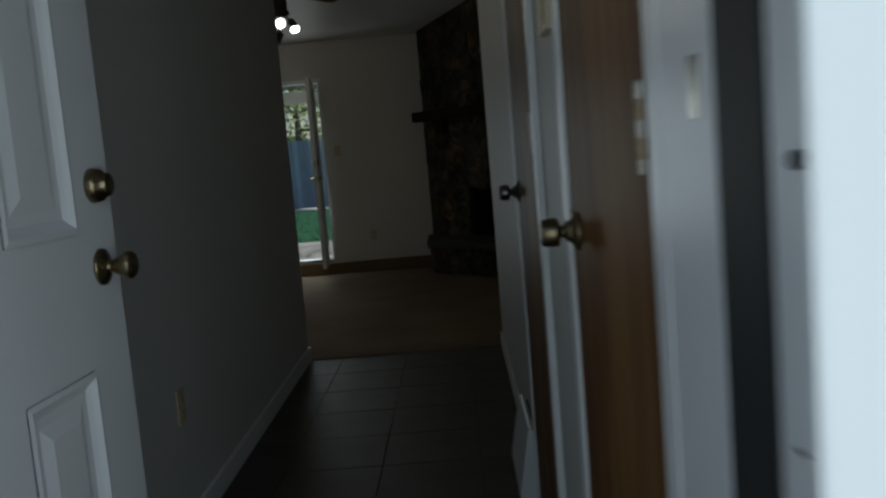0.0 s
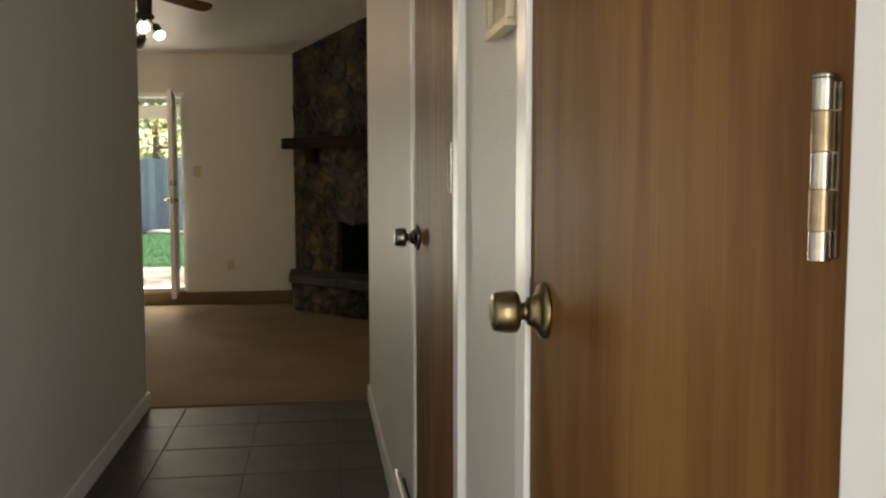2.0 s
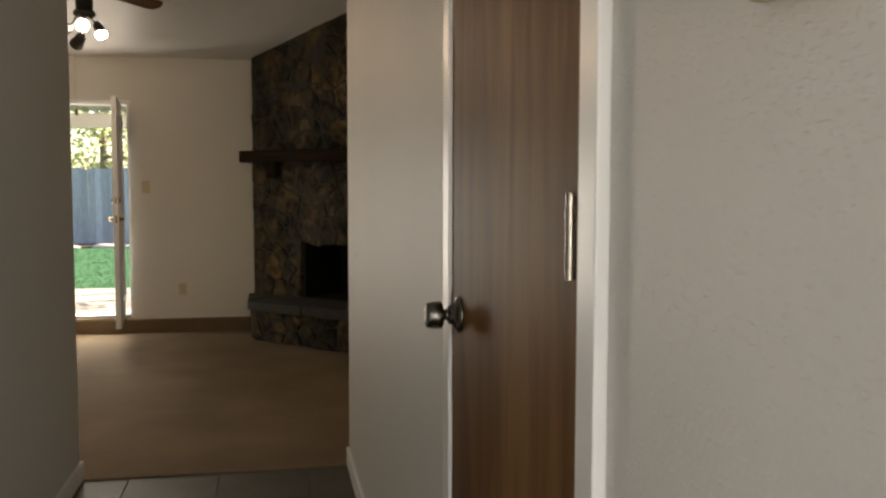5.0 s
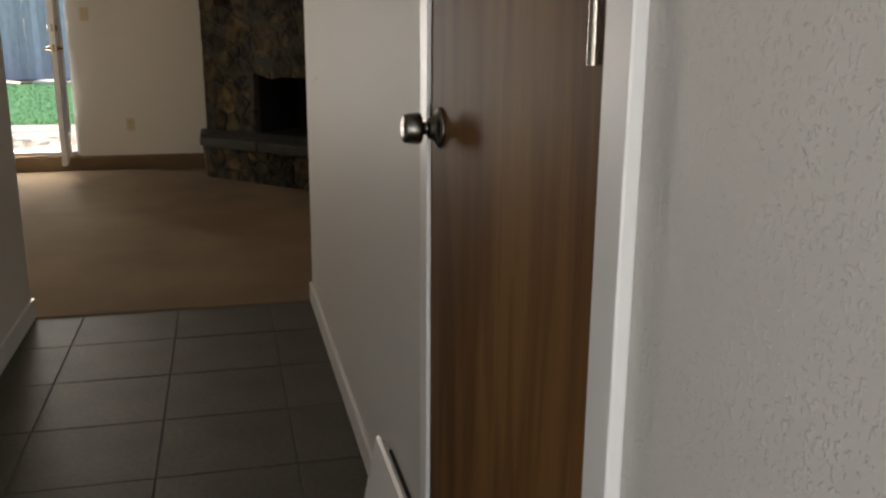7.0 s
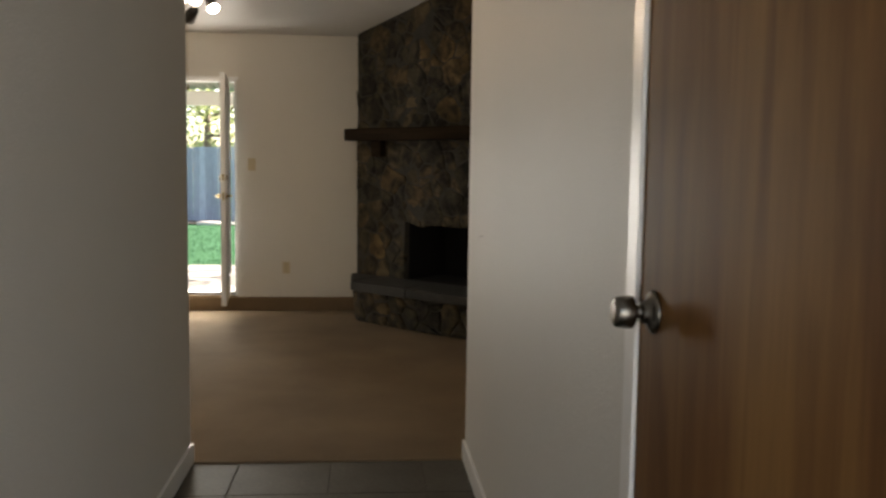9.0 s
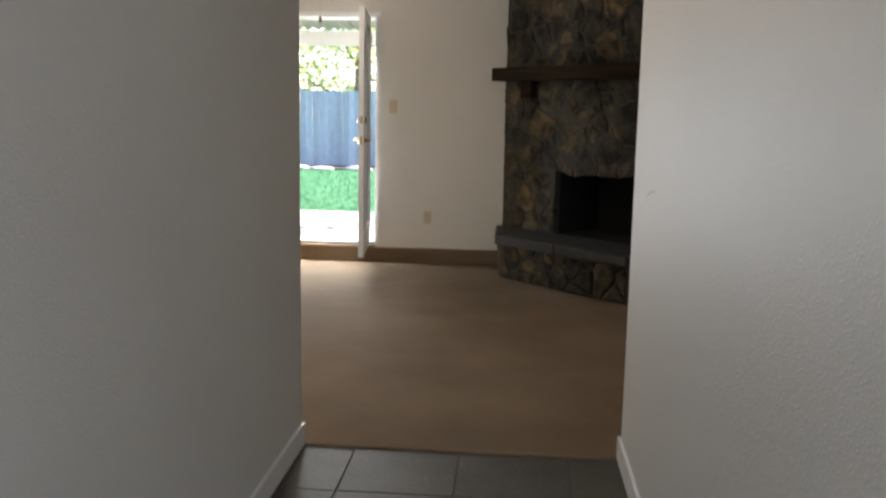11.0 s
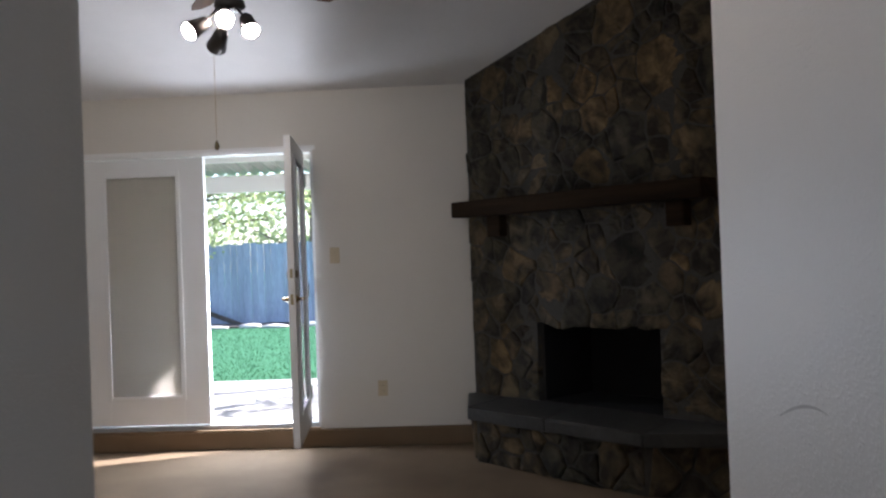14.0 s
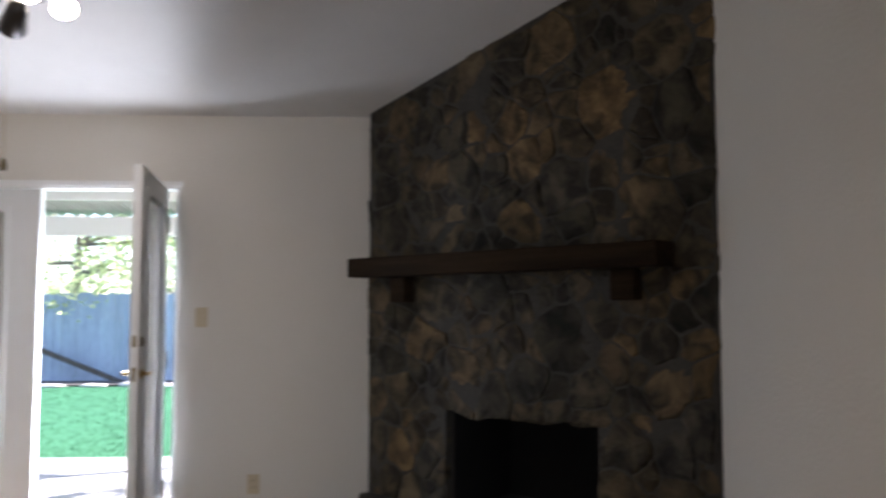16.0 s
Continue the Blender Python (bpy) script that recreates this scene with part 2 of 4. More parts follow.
BEAM = wood("rough_mantel_wood", (0.04, 0.026, 0.016), (0.02, 0.0135, 0.009), 0.75, "x", 1.4, 0.004)
PLATE = material("ivory_plastic", (0.60, 0.50, 0.33), 0.4, vary=0.03)
OLIVE = material("thermostat_face", (0.30, 0.275, 0.15), 0.35, vary=0.06)
BLACK = material("dark_slot", (0.015, 0.014, 0.012), 0.6, vary=0.1)
BRONZE = material("dark_weatherstrip", (0.018, 0.018, 0.017), 0.55, vary=0.12)
ALUMINIUM = material("mill_aluminium", (0.42, 0.42, 0.41), 0.5, 0.3, vary=0.08, scale=12)
BLIND = material("closed_blind", (0.72, 0.68, 0.60), 0.5, vary=0.03)
GLASS = clear_glass("window_glass")
BLADE = wood("fan_blade_wood", (0.16, 0.075, 0.035), (0.09, 0.042, 0.02), 0.4, "x", 1.2)
FAN_METAL = material("fan_metal", (0.12, 0.11, 0.10), 0.4, 0.8, vary=0.1)
BULB = glowing("lamp_face", (1.0, 0.93, 0.82), 12.0)
FENCE = material("weathered_fence", (0.32, 0.37, 0.45), 0.85, vary=0.16, scale=3, bump=0.004, bump_scale=60, stretch=(1, 1, 0.1), per_object=0.14)
GRASS = material("lawn", (0.042, 0.128, 0.064), 0.9, vary=0.07, scale=1.4, bump_scale=12, spec=0.1)
BLADES = material("grass_blades", (0.044, 0.136, 0.066), 0.9, vary=0.10, scale=2, spec=0.1)
CONCRETE = material("patio_concrete", (0.36, 0.345, 0.325), 0.85, vary=0.08, scale=2, bump=0.003, bump_scale=80)
LEAF = material("tree_leaves", (0.22, 0.30, 0.12), 0.55, vary=0.25, scale=3)
_shader, _out = LEAF.node_tree.nodes["Principled BSDF"], LEAF.node_tree.nodes["Material Output"]
_thin = LEAF.node_tree.nodes.new("ShaderNodeBsdfTranslucent")
_thin.inputs[0].default_value = (0.58, 0.64, 0.34, 1)
_both = LEAF.node_tree.nodes.new("ShaderNodeMixShader")
_both.inputs[0].default_value = 0.5
LEAF.node_tree.links.new(_shader.outputs[0], _both.inputs[1])
LEAF.node_tree.links.new(_thin.outputs[0], _both.inputs[2])
LEAF.node_tree.links.new(_both.outputs[0], _out.inputs[0])
BARK = material("bark", (0.20, 0.165, 0.13), 0.9, vary=0.2, scale=8, bump=0.02, bump_scale=30)
WHITE_ROOF = material("patio_roof_panel", (0.40, 0.385, 0.36), 0.5, vary=0.05, scale=3)
ROCK = material("pale_edging_stone", (0.52, 0.49, 0.45), 0.85, vary=0.12, scale=8, bump=0.01, bump_scale=30)
SOIL = material("garden_soil", (0.09, 0.075, 0.06), 0.95, vary=0.2, scale=5, bump=0.03, bump_scale=25)
SCUFF = material("scuffed_paint", (0.47, 0.45, 0.42), 0.6, vary=0.05)
SIDING = material("pale_siding", (0.66, 0.68, 0.69), 0.6, vary=0.03, scale=3)

# ---- building helpers ----


def part(name, bm, mat, parent=None, label="", smooth=False):
    """One mesh object from a bmesh, under a thing or a part of one."""
    me = bpy.data.meshes.new(name)
    bm.normal_update()
    bm.to_mesh(me)
    bm.free()
    me.materials.append(mat)
    if smooth:
        for p in me.polygons:
            p.use_smooth = smooth != "sides" or abs(p.normal.z) < 0.6
    ob = new(name, me)
    ob.parent = parent
    if label:
        ob["label"] = label
    return ob


def thing(name, m, label, category, group="", kind=""):
    ob = new(name)
    ob.matrix_world = m
    return tagged(ob, label, category, group, kind)


def add_box(bm, x0, x1, y0, y1, z0, z1, bevel=0.0):
    tmp = bmesh.new()
    bmesh.ops.create_cube(tmp, size=1)
    for v in tmp.verts:
        v.co = ((x0 + x1) / 2 + v.co.x * (x1 - x0), (y0 + y1) / 2 + v.co.y * (y1 - y0), (z0 + z1) / 2 + v.co.z * (z1 - z0))
    if bevel:
        bmesh.ops.bevel(tmp, geom=tmp.edges[:], offset=bevel, segments=2, affect="EDGES", profile=0.6)
    me = bpy.data.meshes.new("tmp")
    tmp.to_mesh(me)
    tmp.free()
    bm.from_mesh(me)
    bpy.data.meshes.remove(me)
    return bm


def boxes(*rows, bevel=0.0):
    bm = bmesh.new()
    for r in rows:
        add_box(bm, *r, bevel=bevel)
    return bm


def lathe(profile, steps=28, axis="z"):
    """A turned body: (radius, height) pairs round an axis."""
    bm = bmesh.new()
    rings = []
    for r, h in profile:
        ring = []
        for k in range(steps):
            a = 2 * math.pi * k / steps
            p = (r * math.cos(a), r * math.sin(a), h)
            if axis == "x":
                p = (h, r * math.cos(a), r * math.sin(a))
            if axis == "y":
                p = (r * math.sin(a), h, r * math.cos(a))
            ring.append(bm.verts.new(p))
        rings.append(ring)
    for a, b in zip(rings, rings[1:]):
        for k in range(steps):
            bm.faces.new((a[k], a[(k + 1) % steps], b[(k + 1) % steps], b[k]))
    bm.faces.new(rings[0][::-1])
    bm.faces.new(rings[-1])
    bmesh.ops.recalc_face_normals(bm, faces=bm.faces[:])
    return bm


def prism(points, z0, z1, bevel=0.0):
    """An upright slab on a plan outline."""
    bm = bmesh.new()
    low = [bm.verts.new((x, y, z0)) for x, y in points]
    high = [bm.verts.new((x, y, z1)) for x, y in points]
    n = len(points)
    for k in range(n):
        bm.faces.new((low[k], low[(k + 1) % n], high[(k + 1) % n], high[k]))
    bm.faces.new(low[::-1])
    bm.faces.new(high)
    bmesh.ops.recalc_face_normals(bm, faces=bm.faces[:])
    if bevel:
        bmesh.ops.bevel(bm, geom=bm.edges[:], offset=bevel, segments=2, affect="EDGES", profile=0.6)
    return bm


def structure(name, bm, mat, label, category):
    return tagged(part(name, bm, mat), label, category, kind="structure")


# ---- plan ----
XL, XR = -0.740, 0.445          # hall walls
Y_STEP = 4.555                  # where the tiles end and the sunken room begins
Z_LOW = -0.13                   # carpet level in the room
YB = 9.5                        # back wall of the room
XROOM_L, XROOM_R = -5.6, 1.50
Y_IN, Y_OUT = 0.08, -0.14       # front wall
HALL_H = 2.44
SLOPE = 0.34


def ceiling_z(y):
    return 2.53 + SLOPE * (YB - y)


# ---- shell ----
D1 = (0.140, 0.818)
D2 = (1.418, 2.134)
DOOR_H = 2.03
structure("wall_left", boxes((XL - 0.12, XL, Y_IN, Y_STEP, 0, HALL_H)), WALL, "off-white textured hall wall", "wall")
WALL_RIGHT = structure("wall_right", boxes((XR, XR + 0.12, Y_IN, D1[0] - 0.02, 0, HALL_H), (XR, XR + 0.12, D1[1] + 0.02, D2[0] - 0.02, 0, HALL_H), (XR, XR + 0.12, D2[1] + 0.02, Y_STEP, 0, HALL_H),
          (XR, XR + 0.12, D1[0] - 0.02, D1[1] + 0.02, DOOR_H + 0.02, HALL_H), (XR, XR + 0.12, D2[0] - 0.02, D2[1] + 0.02, DOOR_H + 0.02, HALL_H)), WALL, "off-white textured hall wall with two doors", "wall")
structure("hall_ceiling", boxes((XL - 0.12, XR + 0.12, Y_IN, Y_STEP - 0.01, HALL_H, HALL_H + 0.1)), CEILING, "plain pale hall ceiling", "ceiling")
structure("wall_front", boxes((XL - 3, -0.52, Y_OUT, Y_IN, -0.2, 2.9), (0.455, 3.5, Y_OUT, Y_IN, -0.2, 2.9), (-0.52, 0.455, Y_OUT, Y_IN, 2.09, 2.9)), SIDING, "pale painted front wall round the entry", "wall")
structure("closet_wall", boxes((XR + 0.9, XR + 1.0, Y_IN, Y_STEP - 0.12, 0, HALL_H), (XR + 0.12, XR + 0.9, Y_STEP - 0.22, Y_STEP - 0.12, 0, HALL_H)), WALL, "plain wall behind the hall doors", "wall")
top = ceiling_z(Y_STEP) + 0.05
structure("wall_room_front", boxes((XROOM_L, XL - 0.12, Y_STEP - 0.12, Y_STEP, Z_LOW, top), (XR + 0.12, XROOM_R, Y_STEP - 0.12, Y_STEP, Z_LOW, top), (XL - 0.12, XR + 0.12, Y_STEP - 0.008, Y_STEP, HALL_H, top)), ROOM_WALL, "pale living room wall beside the hall opening", "wall")
structure("wall_room_right", boxes((XROOM_R, XROOM_R + 0.12, Y_STEP - 0.12, YB + 0.14, Z_LOW, top)), ROOM_WALL, "warm off-white living room wall", "wall")
structure("wall_room_left", boxes((XROOM_L - 0.12, XROOM_L, Y_STEP - 0.12, YB + 0.14, Z_LOW, top)), ROOM_WALL, "warm off-white living room wall", "wall")
OX0, OX1, OZ0, OZ1 = -3.03, -1.233, 0.0, 2.10
structure("wall_back", boxes((XROOM_L, OX0, YB, YB + 0.14, -0.002, 2.6), (OX1, XROOM_R, YB, YB + 0.14, -0.002, 2.6), (OX0, OX1, YB, YB + 0.14, OZ1, 2.6)), ROOM_WALL, "warm off-white back wall with french doors", "wall")
structure("wall_back_curb", boxes((XROOM_L, XROOM_R, YB - 0.05, YB + 0.14, Z_LOW, -0.002), bevel=0.008), CURB, "brown carpeted curb along the sunken floor", "curb")
bm = bmesh.new()
quad = [(XROOM_L - 0.12, Y_STEP - 0.12), (XROOM_R + 0.12, Y_STEP - 0.12), (XROOM_R + 0.12, YB + 0.14), (XROOM_L - 0.12, YB + 0.14)]
low = [bm.verts.new((x, y, ceiling_z(y))) for x, y in quad]
high = [bm.verts.new((x, y, ceiling_z(y) + 0.12)) for x, y in quad]
for k in range(4):
    bm.faces.new((low[k], low[(k + 1) % 4], high[(k + 1) % 4], high[k]))
bm.faces.new(low[::-1]), bm.faces.new(high)
bmesh.ops.recalc_face_normals(bm, faces=bm.faces[:])
structure("room_ceiling", bm, CEILING, "sloping pale living room ceiling", "ceiling")
structure("floor_carpet", boxes((XROOM_L, XROOM_R, Y_STEP, YB - 0.05, Z_LOW - 0.1, Z_LOW)), CARPET, "tan carpet in the sunken living room", "carpet")
structure("step_riser", boxes((XL - 0.12, XR + 0.12, Y_STEP - 0.012, Y_STEP + 0.012, Z_LOW, 0.006), bevel=0.005), CARPET, "carpeted riser where the tiles end", "step")
FLOOR = structure("floor_tiles", boxes((XL - 0.12, XR + 0.9, Y_OUT, Y_STEP - 0.012, -0.1, -0.003)), GROUT, "grey ceramic tile hall floor with dark joints", "floor")


def baseboard(name, x0, x1, y0, y1, z0, high=0.085):
    bm = boxes((x0, x1, y0, y1, z0, z0 + high), bevel=0.004)
    return structure(name, bm, TRIM, "white painted baseboard", "baseboard")


baseboard("baseboard", XL, XL + 0.013, Y_IN, Y_STEP + 0.012, 0)
baseboard("baseboard", XR - 0.013, XR, D2[1] + 0.057, Y_STEP + 0.012, 0)
baseboard("baseboard", XR - 0.013, XR, D1[1] + 0.057, D2[0] - 0.057, 0)
# ---- hall doors ----


def knob(parent, x, y, z, mat, side=-1, rose=0.033):
    """A door knob on a rose; side -1 stands out towards -x."""
    # a dished rose, a flared collar, a thin neck and a drum that narrows to its flat end
    prof = [(0.0, 0.0), (rose, 0.0), (rose * 1.02, 0.0025), (rose * 0.97, 0.006), (rose * 0.80, 0.0085), (0.0205, 0.0115), (0.0178, 0.016), (0.0165, 0.0205), (0.0125, 0.0222)]
    prof += [(0.0103, 0.0245), (0.0103, 0.0300), (0.0135, 0.0318), (0.0215, 0.0330), (0.0247, 0.0355), (0.0252, 0.0400), (0.0243, 0.0500), (0.0228, 0.0590), (0.0214, 0.0620), (0.0180, 0.0632), (0.0, 0.0632)]
    bm = lathe([(max(r, 0.0005), side * h) for r, h in prof], axis="x")
    bmesh.ops.translate(bm, verts=bm.verts, vec=(x, y, z))
    body = part("knob", bm, mat, parent, "round metal door knob on a rose", smooth=True)
    tip = lathe([(0.0165, side * 0.0630), (0.0165, side * 0.0638), (0.0140, side * 0.0640), (0.0005, side * 0.0634)], axis="x")
    bmesh.ops.translate(tip, verts=tip.verts, vec=(x, y, z))
    part("end_disc", tip, mat, body, smooth=True)
    return body


def hinge(parent, x, y, z0, z1, mat, worn):
    """A butt hinge seen from its barrel: five knuckles, worn in turn, a pin head and the leaf let into the edge."""
    bm = boxes((x + 0.004, x + 0.0085, y - 0.007, y + 0.001, z0 + 0.002, z1 - 0.002), (x - 0.002, x + 0.0045, y - 0.0025, y + 0.0025, z0 + 0.001, z1 - 0.001))
    leaf = part("hinge", bm, mat, parent, "worn steel butt hinge")
    cuts = [0.0, 0.165, 0.395, 0.600, 0.825, 1.0]
    for k in range(5):
        a, b = z0 + (z1 - z0) * cuts[k], z0 + (z1 - z0) * cuts[k + 1]
        r = 0.0058 if k % 2 == 0 else 0.0060
        bm = lathe([(r, a + 0.0003), (r, b - 0.0003)], 20)
        bm.normal_update()
        bmesh.ops.split_edges(bm, edges=[e for e in bm.edges if abs(e.link_faces[0].normal.z - e.link_faces[1].normal.z) > 0.5])
        bmesh.ops.translate(bm, verts=bm.verts, vec=(x - 0.001, y, 0))
        part("knuckle", bm, worn if k % 2 else mat, leaf, "brass-toned worn knuckle" if k % 2 else "", smooth="sides")
    bm = lathe([(0.0045, z1), (0.0062, z1 + 0.0008), (0.0055, z1 + 0.0024), (0.0005, z1 + 0.003)], 20)
    bmesh.ops.translate(bm, verts=bm.verts, vec=(x - 0.001, y, 0))
    part("pin_head", bm, mat, leaf, smooth=True)


def casing(name, y0, y1):
    """Flat door casing round an opening in the right wall, with its jamb."""
    frame_ob = thing(name, Matrix(), "white painted flat wooden door casing", "door frame", kind="structure")
    w, t = 0.056, 0.0165
    x0, x1 = XR - t, XR
    part("casing_side", boxes((x0, x1, y0 - w, y0, 0, DOOR_H + w), bevel=0.003), TRIM, frame_ob)
    part("casing_side", boxes((x0, x1, y1, y1 + w, 0, DOOR_H + w), bevel=0.003), TRIM, frame_ob)
    part("casing_head", boxes((x0, x1, y0, y1, DOOR_H, DOOR_H + w), bevel=0.003), TRIM, frame_ob)
    part("jamb", boxes((x1, x1 + 0.12, y0 - 0.02, y0, 0, DOOR_H + 0.02), (x1, x1 + 0.12, y1, y1 + 0.02, 0, DOOR_H + 0.02), (x1, x1 + 0.12, y0, y1, DOOR_H, DOOR_H + 0.02)), TRIM, frame_ob)
    return frame_ob


def hall_door(name, y0, y1, metal, label):
    door = thing(name, Matrix.Translation((XR - 0.010, y0, 0.012)), label, "door", kind="structure")
    bm = boxes((0, 0.035, 0.003, y1 - y0 - 0.003, 0, DOOR_H - 0.015), bevel=0.0015)
    part("door_leaf", bm, VENEER, door)
    knob(door, 0, y1 - y0 - 0.074, 1.051, metal)
    bm = boxes((-0.0012, 0.012, y1 - y0 - 0.0045, y1 - y0 - 0.0025, 1.023, 1.083))
    part("latch_plate", bm, metal, door)
    return door


casing("door_frame_1", *D1)
casing("door_frame_2", *D2)
d1 = hall_door("door_1", *D1, BRASS, "closed brown stained veneer door with a brass knob")
hinge(d1, -0.006, 0.022, 1.164, 1.257, STEEL, HINGE_BRASS)
d2 = hall_door("door_2", *D2, PEWTER, "closed brown stained veneer door with a dark knob")
hinge(d2, -0.005, 0.023, 1.178, 1.274, STEEL, STEEL)

# ---- front door: six panels, standing open ----
LEAF_A, LEAF_B = Vector((-0.49, 0.095)), Vector((-0.452, 1.008))
along = (LEAF_B - LEAF_A).normalized()
turn = math.degrees(math.atan2(along.y, along.x))
LEAF_W, LEAF_H = 0.914, 2.03
front = thing("front_door", pose(LEAF_A.x, LEAF_A.y, 0.015, 0, 0, turn), "white six-panel entry door standing open", "door", kind="structure")
# In the leaf's own axes x runs from the hinge to the free edge and -y faces into the entry.
cols = [(0.155, 0.405), (0.509, 0.759)]
rows_z = [(0.22, 0.850), (1.105, 1.60), (1.71, 1.90)]
bm = bmesh.new()
xs, zs = [0, 0.155, 0.405, 0.509, 0.759, LEAF_W], [0, 0.22, 0.850, 1.105, 1.60, 1.71, 1.90, LEAF_H]
for i in range(5):
    for j in range(7):
        hole = i in (1, 3) and j in (1, 3, 5)
        add_box(bm, xs[i], xs[i + 1], 0.012 if hole else 0.0, 0.032 if hole else 0.044, zs[j], zs[j + 1])
part("door_leaf", bm, DOOR_PAINT, front)
for c0, c1 in cols:
    for r0, r1 in rows_z:
        bm = bmesh.new()
        ring0 = [(c0, r0), (c1, r0), (c1, r1), (c0, r1)]
        ramps = [(0.0, -0.0035), (0.010, -0.0055), (0.020, 0.0035), (0.030, 0.0095), (0.048, 0.0095), (0.075, 0.002)]
        prev = None
        for inset, y in ramps:
            ring = [bm.verts.new((px + (inset if px == c0 else -inset), y, pz + (inset if pz == r0 else -inset))) for px, pz in ring0]
            if prev:
                for k in range(4):
                    bm.faces.new((prev[k], prev[(k + 1) % 4], ring[(k + 1) % 4], ring[k]))
            prev = ring
        bm.faces.new(prev)
        bmesh.ops.recalc_face_normals(bm, faces=bm.faces[:])
        for f in bm.faces:
            if f.normal.y > 0.3:
                f.normal_flip()
        part("door_panel", bm, DOOR_PAINT, front)


def entry_knob(z, deadbolt):
    if deadbolt:
        prof = [(0.0005, 0.0), (0.033, 0.0), (0.033, 0.006), (0.030, 0.020), (0.022, 0.023), (0.022, 0.034), (0.018, 0.037), (0.0005, 0.037)]
        name = "deadbolt"
    else:
        prof = [(0.0005, 0.0), (0.036, 0.0), (0.035, 0.006), (0.024, 0.011), (0.013, 0.016), (0.012, 0.024), (0.018, 0.034), (0.025, 0.048), (0.0265, 0.059), (0.022, 0.064), (0.0005, 0.065)]
        name = "knob"
    bm = lathe([(r, -h) for r, h in prof], axis="y")
    bmesh.ops.translate(bm, verts=bm.verts, vec=(LEAF_W - 0.074, 0, z))
    return part(name, bm, BRASS, front, "antique brass " + name, smooth=True)


entry_knob(1.033, False)
entry_knob(1.189, True)
part("edge_plate", boxes((LEAF_W, LEAF_W + 0.0012, 0.011, 0.033, 0.972, 1.072)), BRASS, front)

jamb = thing("front_door_frame", Matrix(), "white entry door frame with dark weatherstrip and strike plate", "door frame", kind="structure")
part("jamb_right", boxes((0.430, 0.455, -0.080, Y_IN + 0.002, 0, 2.07), bevel=0.002), TRIM, jamb)
part("jamb_left", boxes((-0.52, -0.495, -0.075, Y_IN + 0.002, 0, 2.07), bevel=0.002), TRIM, jamb)
part("jamb_head", boxes((-0.495, 0.425, -0.075, Y_IN + 0.002, 2.05, 2.09)), TRIM, jamb)
part("weatherstrip", boxes((0.430, 0.455, -0.190, -0.082, 0, 2.07), bevel=0.004), BRONZE, jamb, "dark bronze weatherstrip")
part("weatherstrip", boxes((-0.52, -0.487, -0.172, -0.078, 0, 2.07), bevel=0.004), BRONZE, jamb, "dark bronze weatherstrip")
part("outer_casing", boxes((0.430, 0.485, -0.256, -0.192, -0.1, 2.12), bevel=0.006), TRIM, jamb)
part("outer_casing", boxes((-0.55, -0.485, -0.236, -0.174, -0.1, 2.12), bevel=0.006), TRIM, jamb)
part("strike_plate", boxes((0.4282, 0.4305, -0.050, -0.022, 1.226, 1.276), bevel=0.0008), STEEL, jamb, "bright steel strike plate")
bm = lathe([(0.0005, 0), (0.006, 0), (0.006, -0.005), (0.004, -0.007), (0.0005, -0.008)], 18, "x")
bmesh.ops.translate(bm, verts=bm.verts, vec=(0.430, -0.247, 1.197))
part("door_stop", bm, BRONZE, jamb, "small dark catch button", smooth=True)
part("scratch", boxes((0.4288, 0.4302, -0.240, -0.224, 1.020, 1.023)), STEEL, jamb, "small bright scratch")
part("threshold", boxes((-0.495, 0.425, -0.2, 0.07, -0.01, 0.018), bevel=0.006), PEWTER, jamb, "worn metal door sill")
structure("siding_trim", boxes((0.4855, 0.64, -0.24, -0.142, -0.15, 2.2), (-0.70, -0.55, -0.24, -0.142, -0.15, 2.2)), SIDING, "pale trim boards beside the entry", "trim")

# ---- plates on the walls ----


def outlet(name, m, label):
    """A duplex outlet; in its own axes it faces -y."""
    ob = thing(name, m, label, "outlet")
    part("cover", boxes((-0.036, 0.036, -0.006, 0, -0.058, 0.058), bevel=0.0025), PLATE, ob)
    for z in (-0.02, 0.02):
        face = part("receptacle", boxes((-0.016, 0.016, -0.0085, -0.006, z - 0.013, z + 0.013), bevel=0.002), PLATE, ob)
        part("slot", boxes((-0.008, -0.005, -0.0092, -0.0085, z - 0.005, z + 0.006), (0.005, 0.008, -0.0092, -0.0085, z - 0.005, z + 0.006)), BLACK, face)
    return ob


outlet("wall_outlet", pose(-0.763, YB, 0.287), "ivory duplex outlet on the back wall", )
outlet("wall_outlet", pose(XL, 2.12, 0.44, 0, 0, 90), "ivory duplex outlet low on the hall wall")
sw = thing("light_switch", pose(-1.090, YB, 1.288), "ivory toggle switch plate beside the french doors", "switch")
part("cover", boxes((-0.037, 0.037, -0.006, 0, -0.06, 0.06), bevel=0.0025), PLATE, sw)
part("toggle", boxes((-0.005, 0.005, -0.018, -0.006, -0.004, 0.014), bevel=0.002), PLATE, sw)
for z in (-0.042, 0.042):
    bm = lathe([(0.0005, 0.0), (0.0035, 0.0), (0.003, -0.0012), (0.0005, -0.0014)], 12, "y")
    bmesh.ops.translate(bm, verts=bm.verts, vec=(0, -0.006, z))
    part("screw", bm, PLATE, sw)

